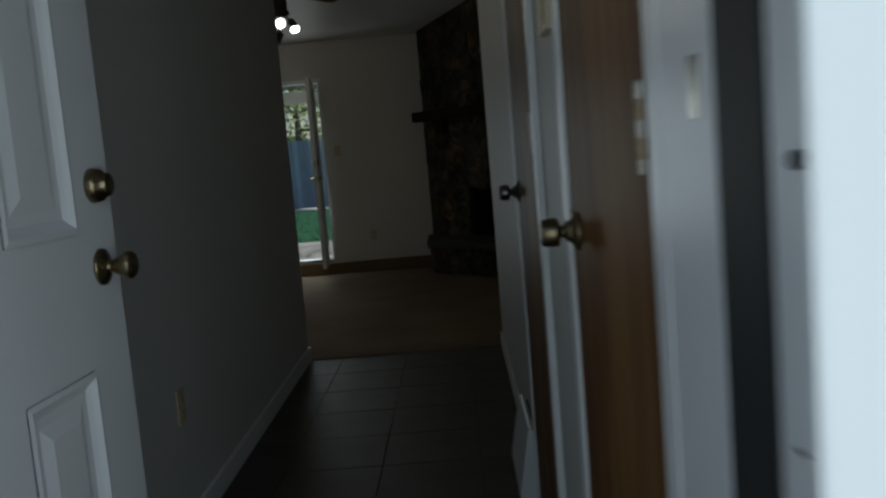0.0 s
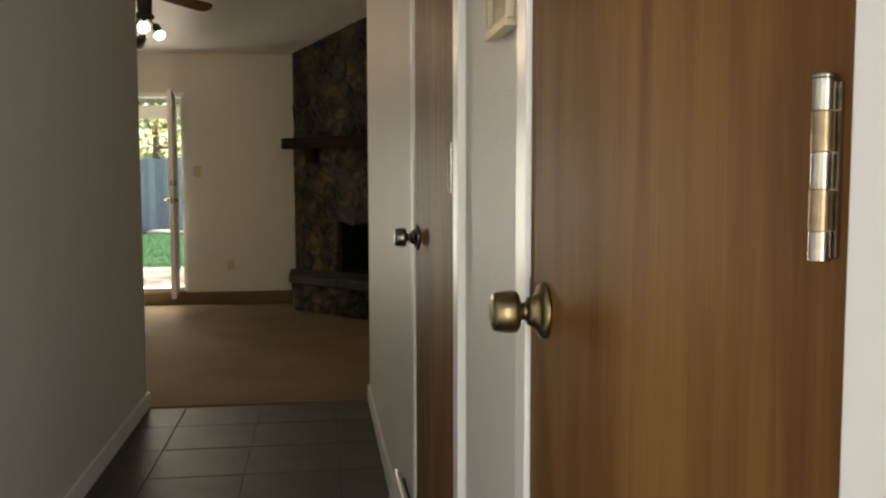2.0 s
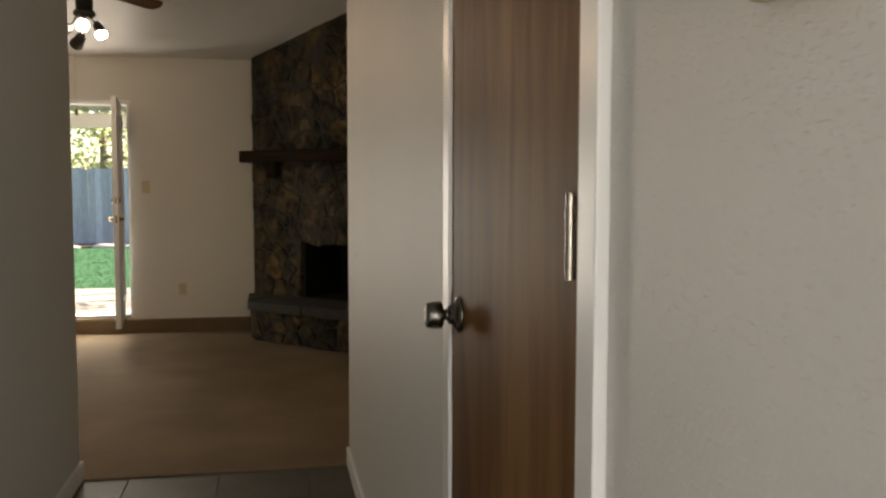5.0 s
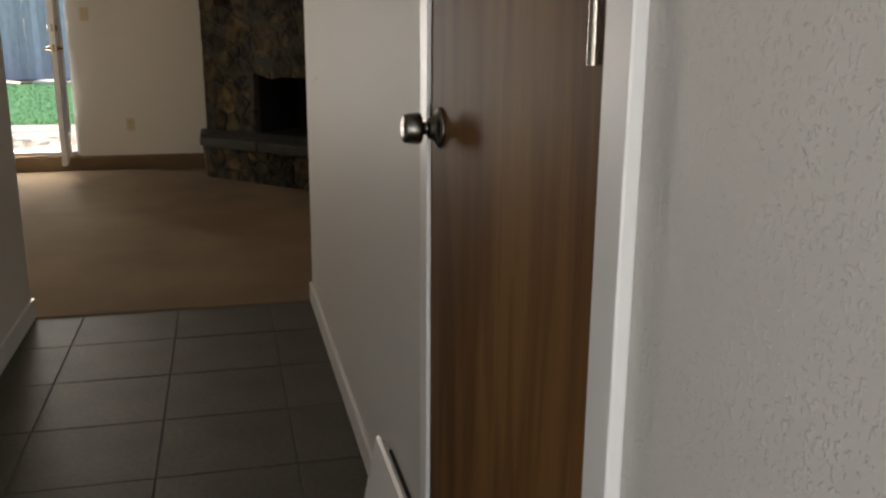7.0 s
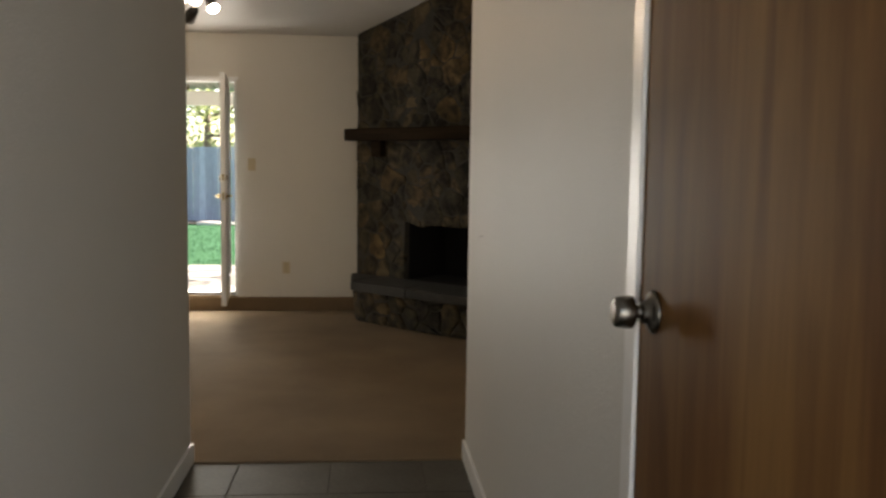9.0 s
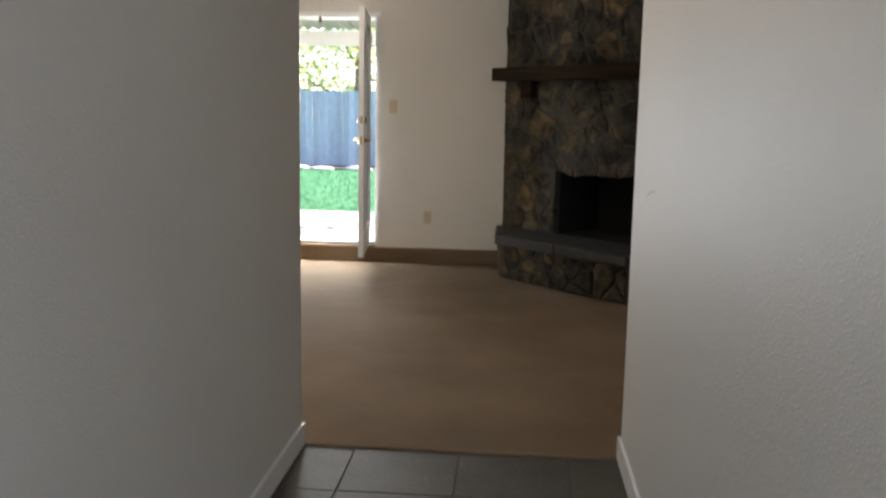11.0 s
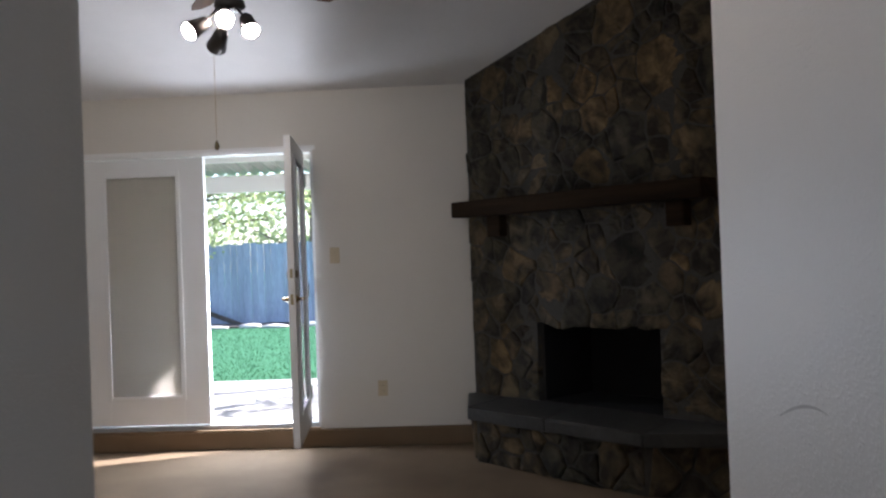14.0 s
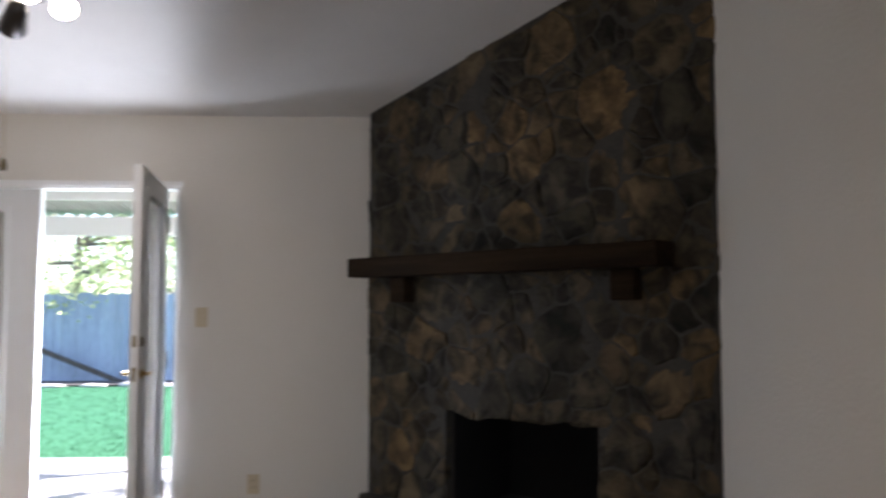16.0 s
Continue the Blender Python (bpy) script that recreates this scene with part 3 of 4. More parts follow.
thermo = thing("thermostat", pose(XR, 0.988, 1.425), "small beige thermostat with an olive face", "thermostat")
part("wall_plate", boxes((-0.006, 0, -0.073, 0.073, 0, 0.125), bevel=0.002), PLATE, thermo)
part("face", boxes((-0.013, -0.006, -0.060, 0.060, 0.012, 0.118), bevel=0.001), OLIVE, thermo, "olive recessed face")
part("side_rail", boxes((-0.021, -0.006, -0.073, -0.060, 0.004, 0.125), bevel=0.002), PLATE, thermo)
part("side_rail", boxes((-0.021, -0.006, 0.060, 0.073, 0.004, 0.125), bevel=0.002), PLATE, thermo)
part("bottom_ledge", boxes((-0.023, -0.006, -0.073, 0.073, -0.004, 0.010), bevel=0.002), PLATE, thermo)
part("cover_bar", boxes((-0.019, -0.012, -0.060, 0.060, 0.072, 0.084), bevel=0.002), PLATE, thermo)
part("slider", boxes((-0.024, -0.013, 0.006, 0.026, 0.080, 0.098), bevel=0.002), PLATE, thermo, "beige setting lever")

# low register on the baseboard past the second door
reg = thing("baseboard_register", pose(XR, 2.13, 0), "cream painted sheet-metal baseboard register", "register")
bm = bmesh.new()
sec = [(-0.001, 0.0), (-0.075, 0.0), (-0.072, 0.03), (-0.030, 0.245), (-0.022, 0.25), (-0.020, 0.243), (-0.001, 0.228)]
a = [bm.verts.new((x, 0.05, z)) for x, z in sec]
b = [bm.verts.new((x, 0.50, z)) for x, z in sec]
for k in range(len(sec)):
    bm.faces.new((a[k], a[(k + 1) % len(sec)], b[(k + 1) % len(sec)], b[k]))
bm.faces.new(a[::-1]), bm.faces.new(b)
bmesh.ops.recalc_face_normals(bm, faces=bm.faces[:])
part("cover", bm, TRIM, reg)
# the cover is closed; a black strip stands for the shade in its slot
part("slot", boxes((-0.009, -0.002, 0.20, 0.44, 0.2285, 0.238)), BLACK, reg, "black strip for the shade in the air slot")

# ---- ceiling fan with spot lamps ----
fan = thing("ceiling_fan", Matrix.Translation((FAN.x, FAN.y, 0)), "brown five-blade ceiling fan with lit spot lamps", "ceiling fan")
zc = ceiling_z(FAN.y)
part("canopy", lathe([(0.0005, zc + 0.02), (0.075, zc + 0.02), (0.07, zc - 0.06), (0.02, zc - 0.09), (0.0005, zc - 0.09)]), FAN_METAL, fan, smooth=True)
part("downrod", lathe([(0.013, zc - 0.06), (0.013, 2.80)], 16), FAN_METAL, fan, smooth=True)
part("motor", lathe([(0.0005, 2.83), (0.05, 2.83), (0.10, 2.80), (0.115, 2.76), (0.115, 2.70), (0.09, 2.655), (0.06, 2.62), (0.055, 2.50), (0.0005, 2.50)]), FAN_METAL, fan, smooth=True)
for k in range(5):
    a = radians(-25 + 72 * k)
    arm = boxes((0.09, 0.22, -0.018, 0.018, 2.685, 2.691), bevel=0.002)
    bmesh.ops.rotate(arm, verts=arm.verts, cent=(0, 0, 0), matrix=Matrix.Rotation(a, 3, "Z"))
    bracket = part("blade_arm", arm, FAN_METAL, fan)
    bm = bmesh.new()
    outline = [(0.17, -0.045), (0.30, -0.058), (0.58, -0.066), (0.64, -0.055), (0.665, -0.02), (0.665, 0.02), (0.64, 0.055), (0.58, 0.066), (0.30, 0.058), (0.17, 0.045)]
    lo = [bm.verts.new((x, y, 2.68 - 0.36 * y - 0.05 * x)) for x, y in outline]
    hi = [bm.verts.new((x, y, 2.687 - 0.36 * y - 0.05 * x)) for x, y in outline]
    for j in range(len(outline)):
        bm.faces.new((lo[j], lo[(j + 1) % 10], hi[(j + 1) % 10], hi[j]))
    bm.faces.new(lo[::-1]), bm.faces.new(hi)
    bmesh.ops.recalc_face_normals(bm, faces=bm.faces[:])
    blade = part("blade", bm, BLADE, bracket, "brown wooden fan blade")
    blade.rotation_euler = (0, 0, a)
part("light_bar", lathe([(0.0005, 2.505), (0.07, 2.505), (0.075, 2.48), (0.05, 2.46), (0.0005, 2.455)]), FAN_METAL, fan, smooth=True)
# the spot cans: place of the lamp face, its aim, its watts
CANS = [((-0.12, -0.26, 2.30), (-0.45, -0.55, -0.45), 4.6), ((0.01, -0.13, 2.385), (0.05, -1.0, -0.25), 4.6), ((0.13, -0.12, 2.325), (0.35, -0.55, -0.75), 4.6), ((-0.03, -0.14, 2.255), (-0.50, 0.80, -0.42), 4.5)]
for at, aim, watts in CANS:
    q = Vector(aim).normalized().to_track_quat("Z", "Y").to_matrix().to_4x4()
    m = Matrix.Translation(at) @ q
    bm = lathe([(0.0005, -0.125), (0.022, -0.12), (0.032, -0.10), (0.036, -0.06), (0.047, 0.0), (0.045, 0.002), (0.042, -0.012), (0.0005, -0.014)], 24)
    bm.transform(m)
    can = part("spot_can", bm, FAN_METAL, fan, "dark metal spot lamp can", smooth=True)
    bm = lathe([(0.0005, -0.010), (0.041, -0.008), (0.036, 0.004), (0.02, 0.010), (0.0005, 0.012)], 24)
    bm.transform(m)
    part("lamp_face", bm, BULB, can, "glowing reflector bulb", smooth=True)
    root, tip = Vector((at[0] * 0.25, at[1] * 0.25, 2.47)), Vector(at) - 0.11 * Vector(aim).normalized()
    stem = lathe([(0.006, 0.0), (0.006, (tip - root).length)], 12)
    stem.transform(Matrix.Translation(root) @ (tip - root).to_track_quat("Z", "Y").to_matrix().to_4x4())
    part("stem", stem, FAN_METAL, can, smooth=True)
    lamp = new("spot_lamp", bpy.data.lights.new("spot_lamp", "SPOT"))
    lamp.data.energy, lamp.data.color, lamp.data.spot_size, lamp.data.spot_blend, lamp.data.shadow_soft_size = watts, (1.0, 0.85, 0.66), radians(130), 0.8, 0.04
    place = Vector((FAN.x, FAN.y, 0)) + Vector(at) + 0.03 * Vector(aim).normalized()
    lamp.matrix_world = look(place, place + Vector(aim))
part("pull_chain", boxes((-0.0406, -0.0394, -0.1506, -0.1494, 1.80, 2.46)), BRIGHT_BRASS, fan)
pend = lathe([(0.0005, 1.755), (0.010, 1.76), (0.012, 1.775), (0.006, 1.795), (0.003, 1.80)], 14)
bmesh.ops.translate(pend, verts=pend.verts, vec=(-0.04, -0.15, 0.02))
part("chain_pull", pend, BRASS, fan, "small brass chain pull", smooth=True)
# ---- french doors ----
LX0, LX1, LZ0, LZ1 = -2.99, -2.110, 0.055, 2.065


def glazed_leaf(ob, width):
    """A glazed leaf with a closed blind behind the glass. Own axes: x across, -y into the room, z from the leaf's foot."""
    h, s, r0, r1, t = LZ1 - LZ0, 0.155, 0.20, 0.115, 0.044
    part("stile", boxes((0, s, 0, t, 0, h), bevel=0.002), DOOR_PAINT, ob)
    part("stile", boxes((width - s, width, 0, t, 0, h), bevel=0.002), DOOR_PAINT, ob)
    part("bottom_rail", boxes((s, width - s, 0, t, 0, r0), bevel=0.0015), DOOR_PAINT, ob)
    part("top_rail", boxes((s, width - s, 0, t, h - r1, h), bevel=0.0015), DOOR_PAINT, ob)
    x0, x1, z0, z1 = s, width - s, r0, h - r1
    for row in ((x0 - 0.012, x0 + 0.02, z0 - 0.012, z1 + 0.012), (x1 - 0.02, x1 + 0.012, z0 - 0.012, z1 + 0.012), (x0 + 0.02, x1 - 0.02, z0 - 0.012, z0 + 0.02), (x0 + 0.02, x1 - 0.02, z1 - 0.02, z1 + 0.012)):
        part("glazing_bead", boxes((row[0], row[1], -0.012, 0.002, row[2], row[3]), bevel=0.004), DOOR_PAINT, ob)
    pane = part("pane", boxes((x0 + 0.001, x1 - 0.001, 0.008, 0.011, z0 + 0.001, z1 - 0.001)), GLASS, ob, "clear glass pane")
    pane.visible_shadow = False
    bm = bmesh.new()
    n = 110
    for k in range(n):
        zz = z0 + 0.03 + (z1 - z0 - 0.05) * k / n
        v = [bm.verts.new(p) for p in ((x0 + 0.004, 0.018, zz), (x1 - 0.004, 0.018, zz), (x1 - 0.004, 0.025, zz + 0.0165), (x0 + 0.004, 0.025, zz + 0.0165))]
        bm.faces.new(v)
    slats = part("blind", bm, BLIND, ob, "closed pale mini blind between the panes")
    part("blind_rail", boxes((x0 + 0.003, x1 - 0.003, 0.016, 0.028, z1 - 0.025, z1 - 0.003), (x0 + 0.003, x1 - 0.003, 0.016, 0.028, z0 + 0.012, z0 + 0.028)), BLIND, slats)
    outer = part("pane", boxes((x0 + 0.001, x1 - 0.001, 0.034, 0.037, z0 + 0.001, z1 - 0.001)), GLASS, ob, "clear glass pane")
    outer.visible_shadow = False
    return h


left_leaf = thing("french_door", Matrix.Translation((LX0, YB + 0.012, LZ0)), "closed white glazed french door with a blind", "door", "french doors", "structure")
glazed_leaf(left_leaf, LX1 - LX0)
for z in (0.22, 0.98, 1.80):
    bm = lathe([(0.005, z - 0.05), (0.006, z - 0.045), (0.006, z + 0.045), (0.005, z + 0.05)], 14)
    bmesh.ops.translate(bm, verts=bm.verts, vec=(-0.008, -0.008, 0))
    part("hinge", bm, PEWTER, left_leaf, "dark metal hinge", smooth=True)
part("astragal", boxes((LX1 - LX0 + 0.0005, LX1 - LX0 + 0.042, -0.006, 0.05, 0.0, LZ1 - LZ0), bevel=0.003), DOOR_PAINT, left_leaf, "white meeting strip")
part("strike", boxes((LX1 - LX0 + 0.0423, LX1 - LX0 + 0.0435, 0.012, 0.034, 0.93, 1.02), (LX1 - LX0 + 0.0423, LX1 - LX0 + 0.0435, 0.012, 0.034, 1.10, 1.17)), BRASS, left_leaf)

HINGE, FREE = Vector((-1.290, 9.445)), Vector((-1.190, 8.53))
v = (HINGE - FREE).normalized()
# own x runs from the free edge to the hinge, own -y faces the hall side
right_leaf = thing("french_door", pose(FREE.x, FREE.y, LZ0, 0, 0, math.degrees(math.atan2(v.y, v.x))), "white glazed french door standing open with brass levers", "door", "french doors", "structure")
W2 = (HINGE - FREE).length
glazed_leaf(right_leaf, W2)
for side, y in ((-1, 0.0), (1, 0.044)):
    bm = lathe([(0.0005, y), (0.026, y), (0.026, y + side * 0.006), (0.012, y + side * 0.012), (0.009, y + side * 0.042), (0.0005, y + side * 0.046)], 22, "y")
    bmesh.ops.translate(bm, verts=bm.verts, vec=(0.065, 0, 0.955))
    rose = part("lever_rose", bm, BRIGHT_BRASS, right_leaf, "polished brass rose", smooth=True)
    y0, y1 = sorted((y + side * 0.034, y + side * 0.048))
    part("lever", boxes((0.055, 0.165, y0, y1, 0.946, 0.964), bevel=0.005), BRIGHT_BRASS, rose, "brass lever handle", smooth=True)
    bm = lathe([(0.0005, y), (0.027, y), (0.025, y + side * 0.010), (0.014, y + side * 0.014), (0.0005, y + side * 0.016)], 20, "y")
    bmesh.ops.translate(bm, verts=bm.verts, vec=(0.065, 0, 1.115))
    part("deadbolt", bm, BRASS, right_leaf, smooth=True)
part("latch_plate", boxes((-0.0012, 0.0, 0.012, 0.032, 0.92, 0.99), (-0.0012, 0.0, 0.012, 0.032, 1.09, 1.15)), BRASS, right_leaf)
for z in (0.22, 0.98, 1.80):
    part("hinge", boxes((W2 - 0.002, W2 + 0.075, -0.008, 0.006, z - 0.05, z + 0.05), bevel=0.003), PEWTER, right_leaf, "dark metal hinge")

frame_ob = thing("french_door_frame", Matrix(), "white wooden french door frame and casing", "door frame", kind="structure")
part("head_casing", boxes((OX0 - 0.035, OX1 + 0.02, YB - 0.012, YB - 0.001, OZ1 - 0.012, OZ1 + 0.02), bevel=0.003), TRIM, frame_ob)
part("head_jamb", boxes((OX0, OX1, YB, YB + 0.14, OZ1 - 0.028, OZ1)), TRIM, frame_ob)
part("left_casing", boxes((OX0 - 0.035, OX0 + 0.012, YB - 0.012, YB - 0.001, 0.0, OZ1 - 0.012), bevel=0.003), TRIM, frame_ob)
part("left_jamb", boxes((OX0, OX0 + 0.035, YB, YB + 0.14, 0.0, OZ1 - 0.028)), TRIM, frame_ob)
part("right_jamb", boxes((OX1 - 0.02, OX1, YB, YB + 0.14, 0.0, OZ1 - 0.028)), TRIM, frame_ob)
part("sill", boxes((OX0, OX1, YB + 0.002, YB + 0.17, -0.002, 0.045), bevel=0.004), ALUMINIUM, frame_ob, "grey metal door sill")
part("sill_board", boxes((OX0, OX1, YB - 0.045, YB + 0.001, 0.0, 0.012), bevel=0.003), CURB, frame_ob)

# ---- corner fireplace ----
FA = Vector((-0.065, 9.46))
FD = Vector((1.59, -1.65)).normalized()
FN = Vector((FD.y, -FD.x))            # out of the face, into the room
S_END = (XROOM_R - FA.x) / FD.x
BOX_S0, BOX_S1, BOX_Z0, BOX_Z1 = 0.635, 1.630, 0.235, 0.782


def face_point(s, z, off=0.0):
    p = FA + FD * s + FN * off
    return (p.x, p.y, z)


def face_top(s):
    return ceiling_z((FA + FD * s).y)


rng = random.Random(7)


def clip(poly, a, b, c):
    """The part of a convex polygon with a*x + b*y <= c."""
    out = []
    for k, p in enumerate(poly):
        q = poly[(k + 1) % len(poly)]
        dp, dq = a * p[0] + b * p[1] - c, a * q[0] + b * q[1] - c
        if dp <= 0:
            out.append(p)
        if (dp < 0 < dq) or (dq < 0 < dp):
            f = dp / (dp - dq)
            out.append((p[0] + f * (q[0] - p[0]), p[1] + f * (q[1] - p[1])))
    return out


def stone_cells(outline, count, gap, inside, first=()):
    """Irregular stones that fill an outline: weighted cells round scattered seeds, large ones first; each with its tone."""
    xs, zs = [p[0] for p in outline], [p[1] for p in outline]
    seeds = [tuple(f) for f in first]
    tries = 0
    while len(seeds) < count and tries < 20000:
        tries += 1
        p = (rng.uniform(min(xs), max(xs)), rng.uniform(min(zs), max(zs)))
        r = rng.choice((0.035, 0.05, 0.06, 0.075, 0.09, 0.11, 0.14))
        if inside(*p) and all((p[0] - q[0]) ** 2 + (p[1] - q[1]) ** 2 > (0.78 * (r + q[2])) ** 2 for q in seeds):
            seeds.append((*p, r, rng.choice((0, 0, 2, 2, 2, 1))))
    cells = []
    for k, (x, z, r, tone) in enumerate(seeds):
        poly = list(outline)
        for j, (u, w, q, _) in enumerate(seeds):
            if j == k or (u - x) ** 2 + (w - z) ** 2 > 0.8:
                continue
            a, b = u - x, w - z
            d = math.hypot(a, b)
            mid = (d * d + r * r - q * q) / (2 * d)
            a, b = a / d, b / d
            poly = clip(poly, a, b, a * x + b * z + mid - gap / 2)
            if len(poly) < 3:
                break
        if len(poly) >= 3:
            cells.append(((x, z), poly, (STONE_DARK, STONE_TAN, STONE_GREY)[tone]))
    return cells


def stone_part(poly, place, parent, deep, mat):
    """One stone: a rounded, ragged outline, a chamfered rim and an uneven face."""
    cut = []
    for k, p in enumerate(poly):
        q = poly[(k + 1) % len(poly)]
        f = min(0.18, 0.012 / (math.hypot(q[0] - p[0], q[1] - p[1]) + 1e-6))
        cut += [(p[0] + f * (q[0] - p[0]), p[1] + f * (q[1] - p[1])), (q[0] + f * (p[0] - q[0]), q[1] + f * (p[1] - q[1]))]
    poly = cut
    pts = []
    for k, p in enumerate(poly):
        q = poly[(k + 1) % len(poly)]
        n = max(1, min(5, int(math.hypot(q[0] - p[0], q[1] - p[1]) / 0.035)))
        for j in range(n):
            f = j / n
            u, w = p[0] + f * (q[0] - p[0]), p[1] + f * (q[1] - p[1])
            bend = noise.noise_vector(Vector((u * 4.3, w * 4.3, 3.7))) * 0.06 + noise.noise_vector(Vector((u * 13, w * 13, 9.1))) * 0.012
            keep = min(1.0, abs(u - BOX_S0) / 0.08, abs(u - BOX_S1) / 0.08) if w < BOX_Z1 + 0.1 else 1.0
            pts.append((max(u + bend.x * keep + rng.uniform(-0.003, 0.003), -0.004), max(w + bend.y * keep + rng.uniform(-0.003, 0.003), Z_LOW)))
    cx, cz = sum(p[0] for p in pts) / len(pts), sum(p[1] for p in pts) / len(pts)
    area = abs(sum(p[0] * q[1] - q[0] * p[1] for p, q in zip(pts, pts[1:] + pts[:1]))) / 2
    if area < 0.0012:
        return
    d = deep * rng.uniform(0.55, 1.2)
    tilt = (rng.uniform(-0.08, 0.08), rng.uniform(-0.08, 0.08))
    bm = bmesh.new()
    prev = None
    for inset, out in ((0.0, -0.03), (0.002, d * 0.55), (0.008, d * 0.85), (0.026, d)):
        ring = []
        for x, z in pts:
            far = math.hypot(x - cx, z - cz) + 1e-6
            f = max(0.2, 1 - inset * rng.uniform(0.7, 1.4) / far)
            px, pz = cx + (x - cx) * f, cz + (z - cz) * f
            lift = out + (tilt[0] * (px - cx) + tilt[1] * (pz - cz) + rng.uniform(-0.003, 0.003) if out > 0 else 0)
            ring.append(bm.verts.new(place(px, pz, max(lift, -0.03))))
        if prev:
            for k in range(len(ring)):
                bm.faces.new((prev[k], prev[(k + 1) % len(ring)], ring[(k + 1) % len(ring)], ring[k]))
        prev = ring
    hub = bm.verts.new(place(cx, cz, d * 1.08))
    for k in range(len(prev)):
        bm.faces.new((prev[k], prev[(k + 1) % len(prev)], hub))
    bmesh.ops.recalc_face_normals(bm, faces=bm.faces[:])
    part("stone", bm, mat, parent)


fireplace = thing("fireplace", Matrix(), "corner fireplace of mixed rough stone with a dark firebox", "fireplace")


def face_block(name, mat, s0, s1, z0, top0, top1, o0, o1):
    bm = bmesh.new()
    ring = [face_point(s0, z0, o0), face_point(s1, z0, o0), face_point(s1, z0, o1), face_point(s0, z0, o1)]
    tops = [top0, top1, top1, top0]
    lo = [bm.verts.new(p) for p in ring]
    hi = [bm.verts.new((p[0], p[1], t)) for p, t in zip(ring, tops)]
    for k in range(4):
        bm.faces.new((lo[k], lo[(k + 1) % 4], hi[(k + 1) % 4], hi[k]))
    bm.faces.new(lo[::-1]), bm.faces.new(hi)
    bmesh.ops.recalc_face_normals(bm, faces=bm.faces[:])
    return part(name, bm, mat, fireplace)


T0, T1, T2, T3 = (face_top(s) + 0.02 for s in (0, BOX_S0, BOX_S1, S_END))
face_block("mortar_bed", MORTAR, 0.0, BOX_S0, Z_LOW, T0, T1, -0.06, 0.009)
face_block("mortar_bed", MORTAR, BOX_S1, S_END, Z_LOW, T2, T3, -0.06, 0.009)
face_block("mortar_bed", MORTAR, BOX_S0, BOX_S1, BOX_Z1, T1, T2, -0.06, 0.009)
face_block("mortar_bed", MORTAR, BOX_S0, BOX_S1, Z_LOW, BOX_Z0, BOX_Z0, -0.06, 0.0)
face_block("firebox_side", SOOT, BOX_S0 - 0.05, BOX_S0, BOX_Z0 - 0.05, BOX_Z1 + 0.1, BOX_Z1 + 0.1, -0.62, -0.06)
face_block("firebox_side", SOOT, BOX_S1, BOX_S1 + 0.05, BOX_Z0 - 0.05, BOX_Z1 + 0.1, BOX_Z1 + 0.1, -0.62, -0.06)
face_block("firebox_back", SOOT, BOX_S0, BOX_S1, BOX_Z0 - 0.05, BOX_Z1 + 0.1, BOX_Z1 + 0.1, -0.62, -0.56)
face_block("firebox_roof", SOOT, BOX_S0, BOX_S1, BOX_Z1 + 0.02, BOX_Z1 + 0.1, BOX_Z1 + 0.1, -0.56, -0.06)
face_block("firebox_floor", SOOT, BOX_S0, BOX_S1, BOX_Z0 - 0.05, BOX_Z0, BOX_Z0, -0.56, -0.06)

outline = [(0.0, 0.235), (S_END, 0.235), (S_END, face_top(S_END)), (0.0, face_top(0))]
M = 0.02


def on_face(s, z):
    return z < face_top(s) - 0.03 and not (BOX_S0 - M < s < BOX_S1 + M and z < BOX_Z1 + M)


# the stones that stand out: along the face, height, half width, tan (1) or dark (0)
MARKED = [(1.36, 2.70, 0.158, 1), (1.69, 2.35, 0.173, 1), (1.10, 2.33, 0.108, 1), (1.92, 1.80, 0.15, 1), (1.18, 1.79, 0.124, 1), (1.70, 2.02, 0.082, 1),
          (0.47, 1.16, 0.122, 1), (2.02, 0.98, 0.135, 1), (2.20, 1.01, 0.072, 1), (1.83, 1.27, 0.063, 1), (0.24, 0.53, 0.106, 1), (1.76, 0.43, 0.09, 1),
          (0.59, 2.10, 0.094, 1), (0.10, 0.83, 0.079, 1), (1.51, 1.76, 0.09, 0), (1.45, 1.19, 0.18, 0), (1.78, 0.69, 0.100, 0), (0.20, 1.02, 0.091, 0),
          (2.06, 2.28, 0.114, 0), (0.80, 2.05, 0.119, 0), (0.94, 1.43, 0.102, 0), (1.18, 0.98, 0.122, 0), (2.06, 0.68, 0.101, 0)]
for (s, z), poly, mat in stone_cells(outline, 210, 0.007, on_face, MARKED):
    if z < BOX_Z1 + 0.0 and s < BOX_S0:
        poly = clip(poly, 1, 0, BOX_S0)
    elif z < BOX_Z1 and s > BOX_S1:
        poly = clip(poly, -1, 0, -BOX_S1)
    elif min(p[1] for p in poly) < BOX_Z1 and BOX_S0 - 0.12 < s < BOX_S1 + 0.12:
        poly = clip(poly, 0, -1, -(BOX_Z1 - 0.015))
    if len(poly) >= 3:
        stone_part(poly, face_point, fireplace, 0.020, mat)

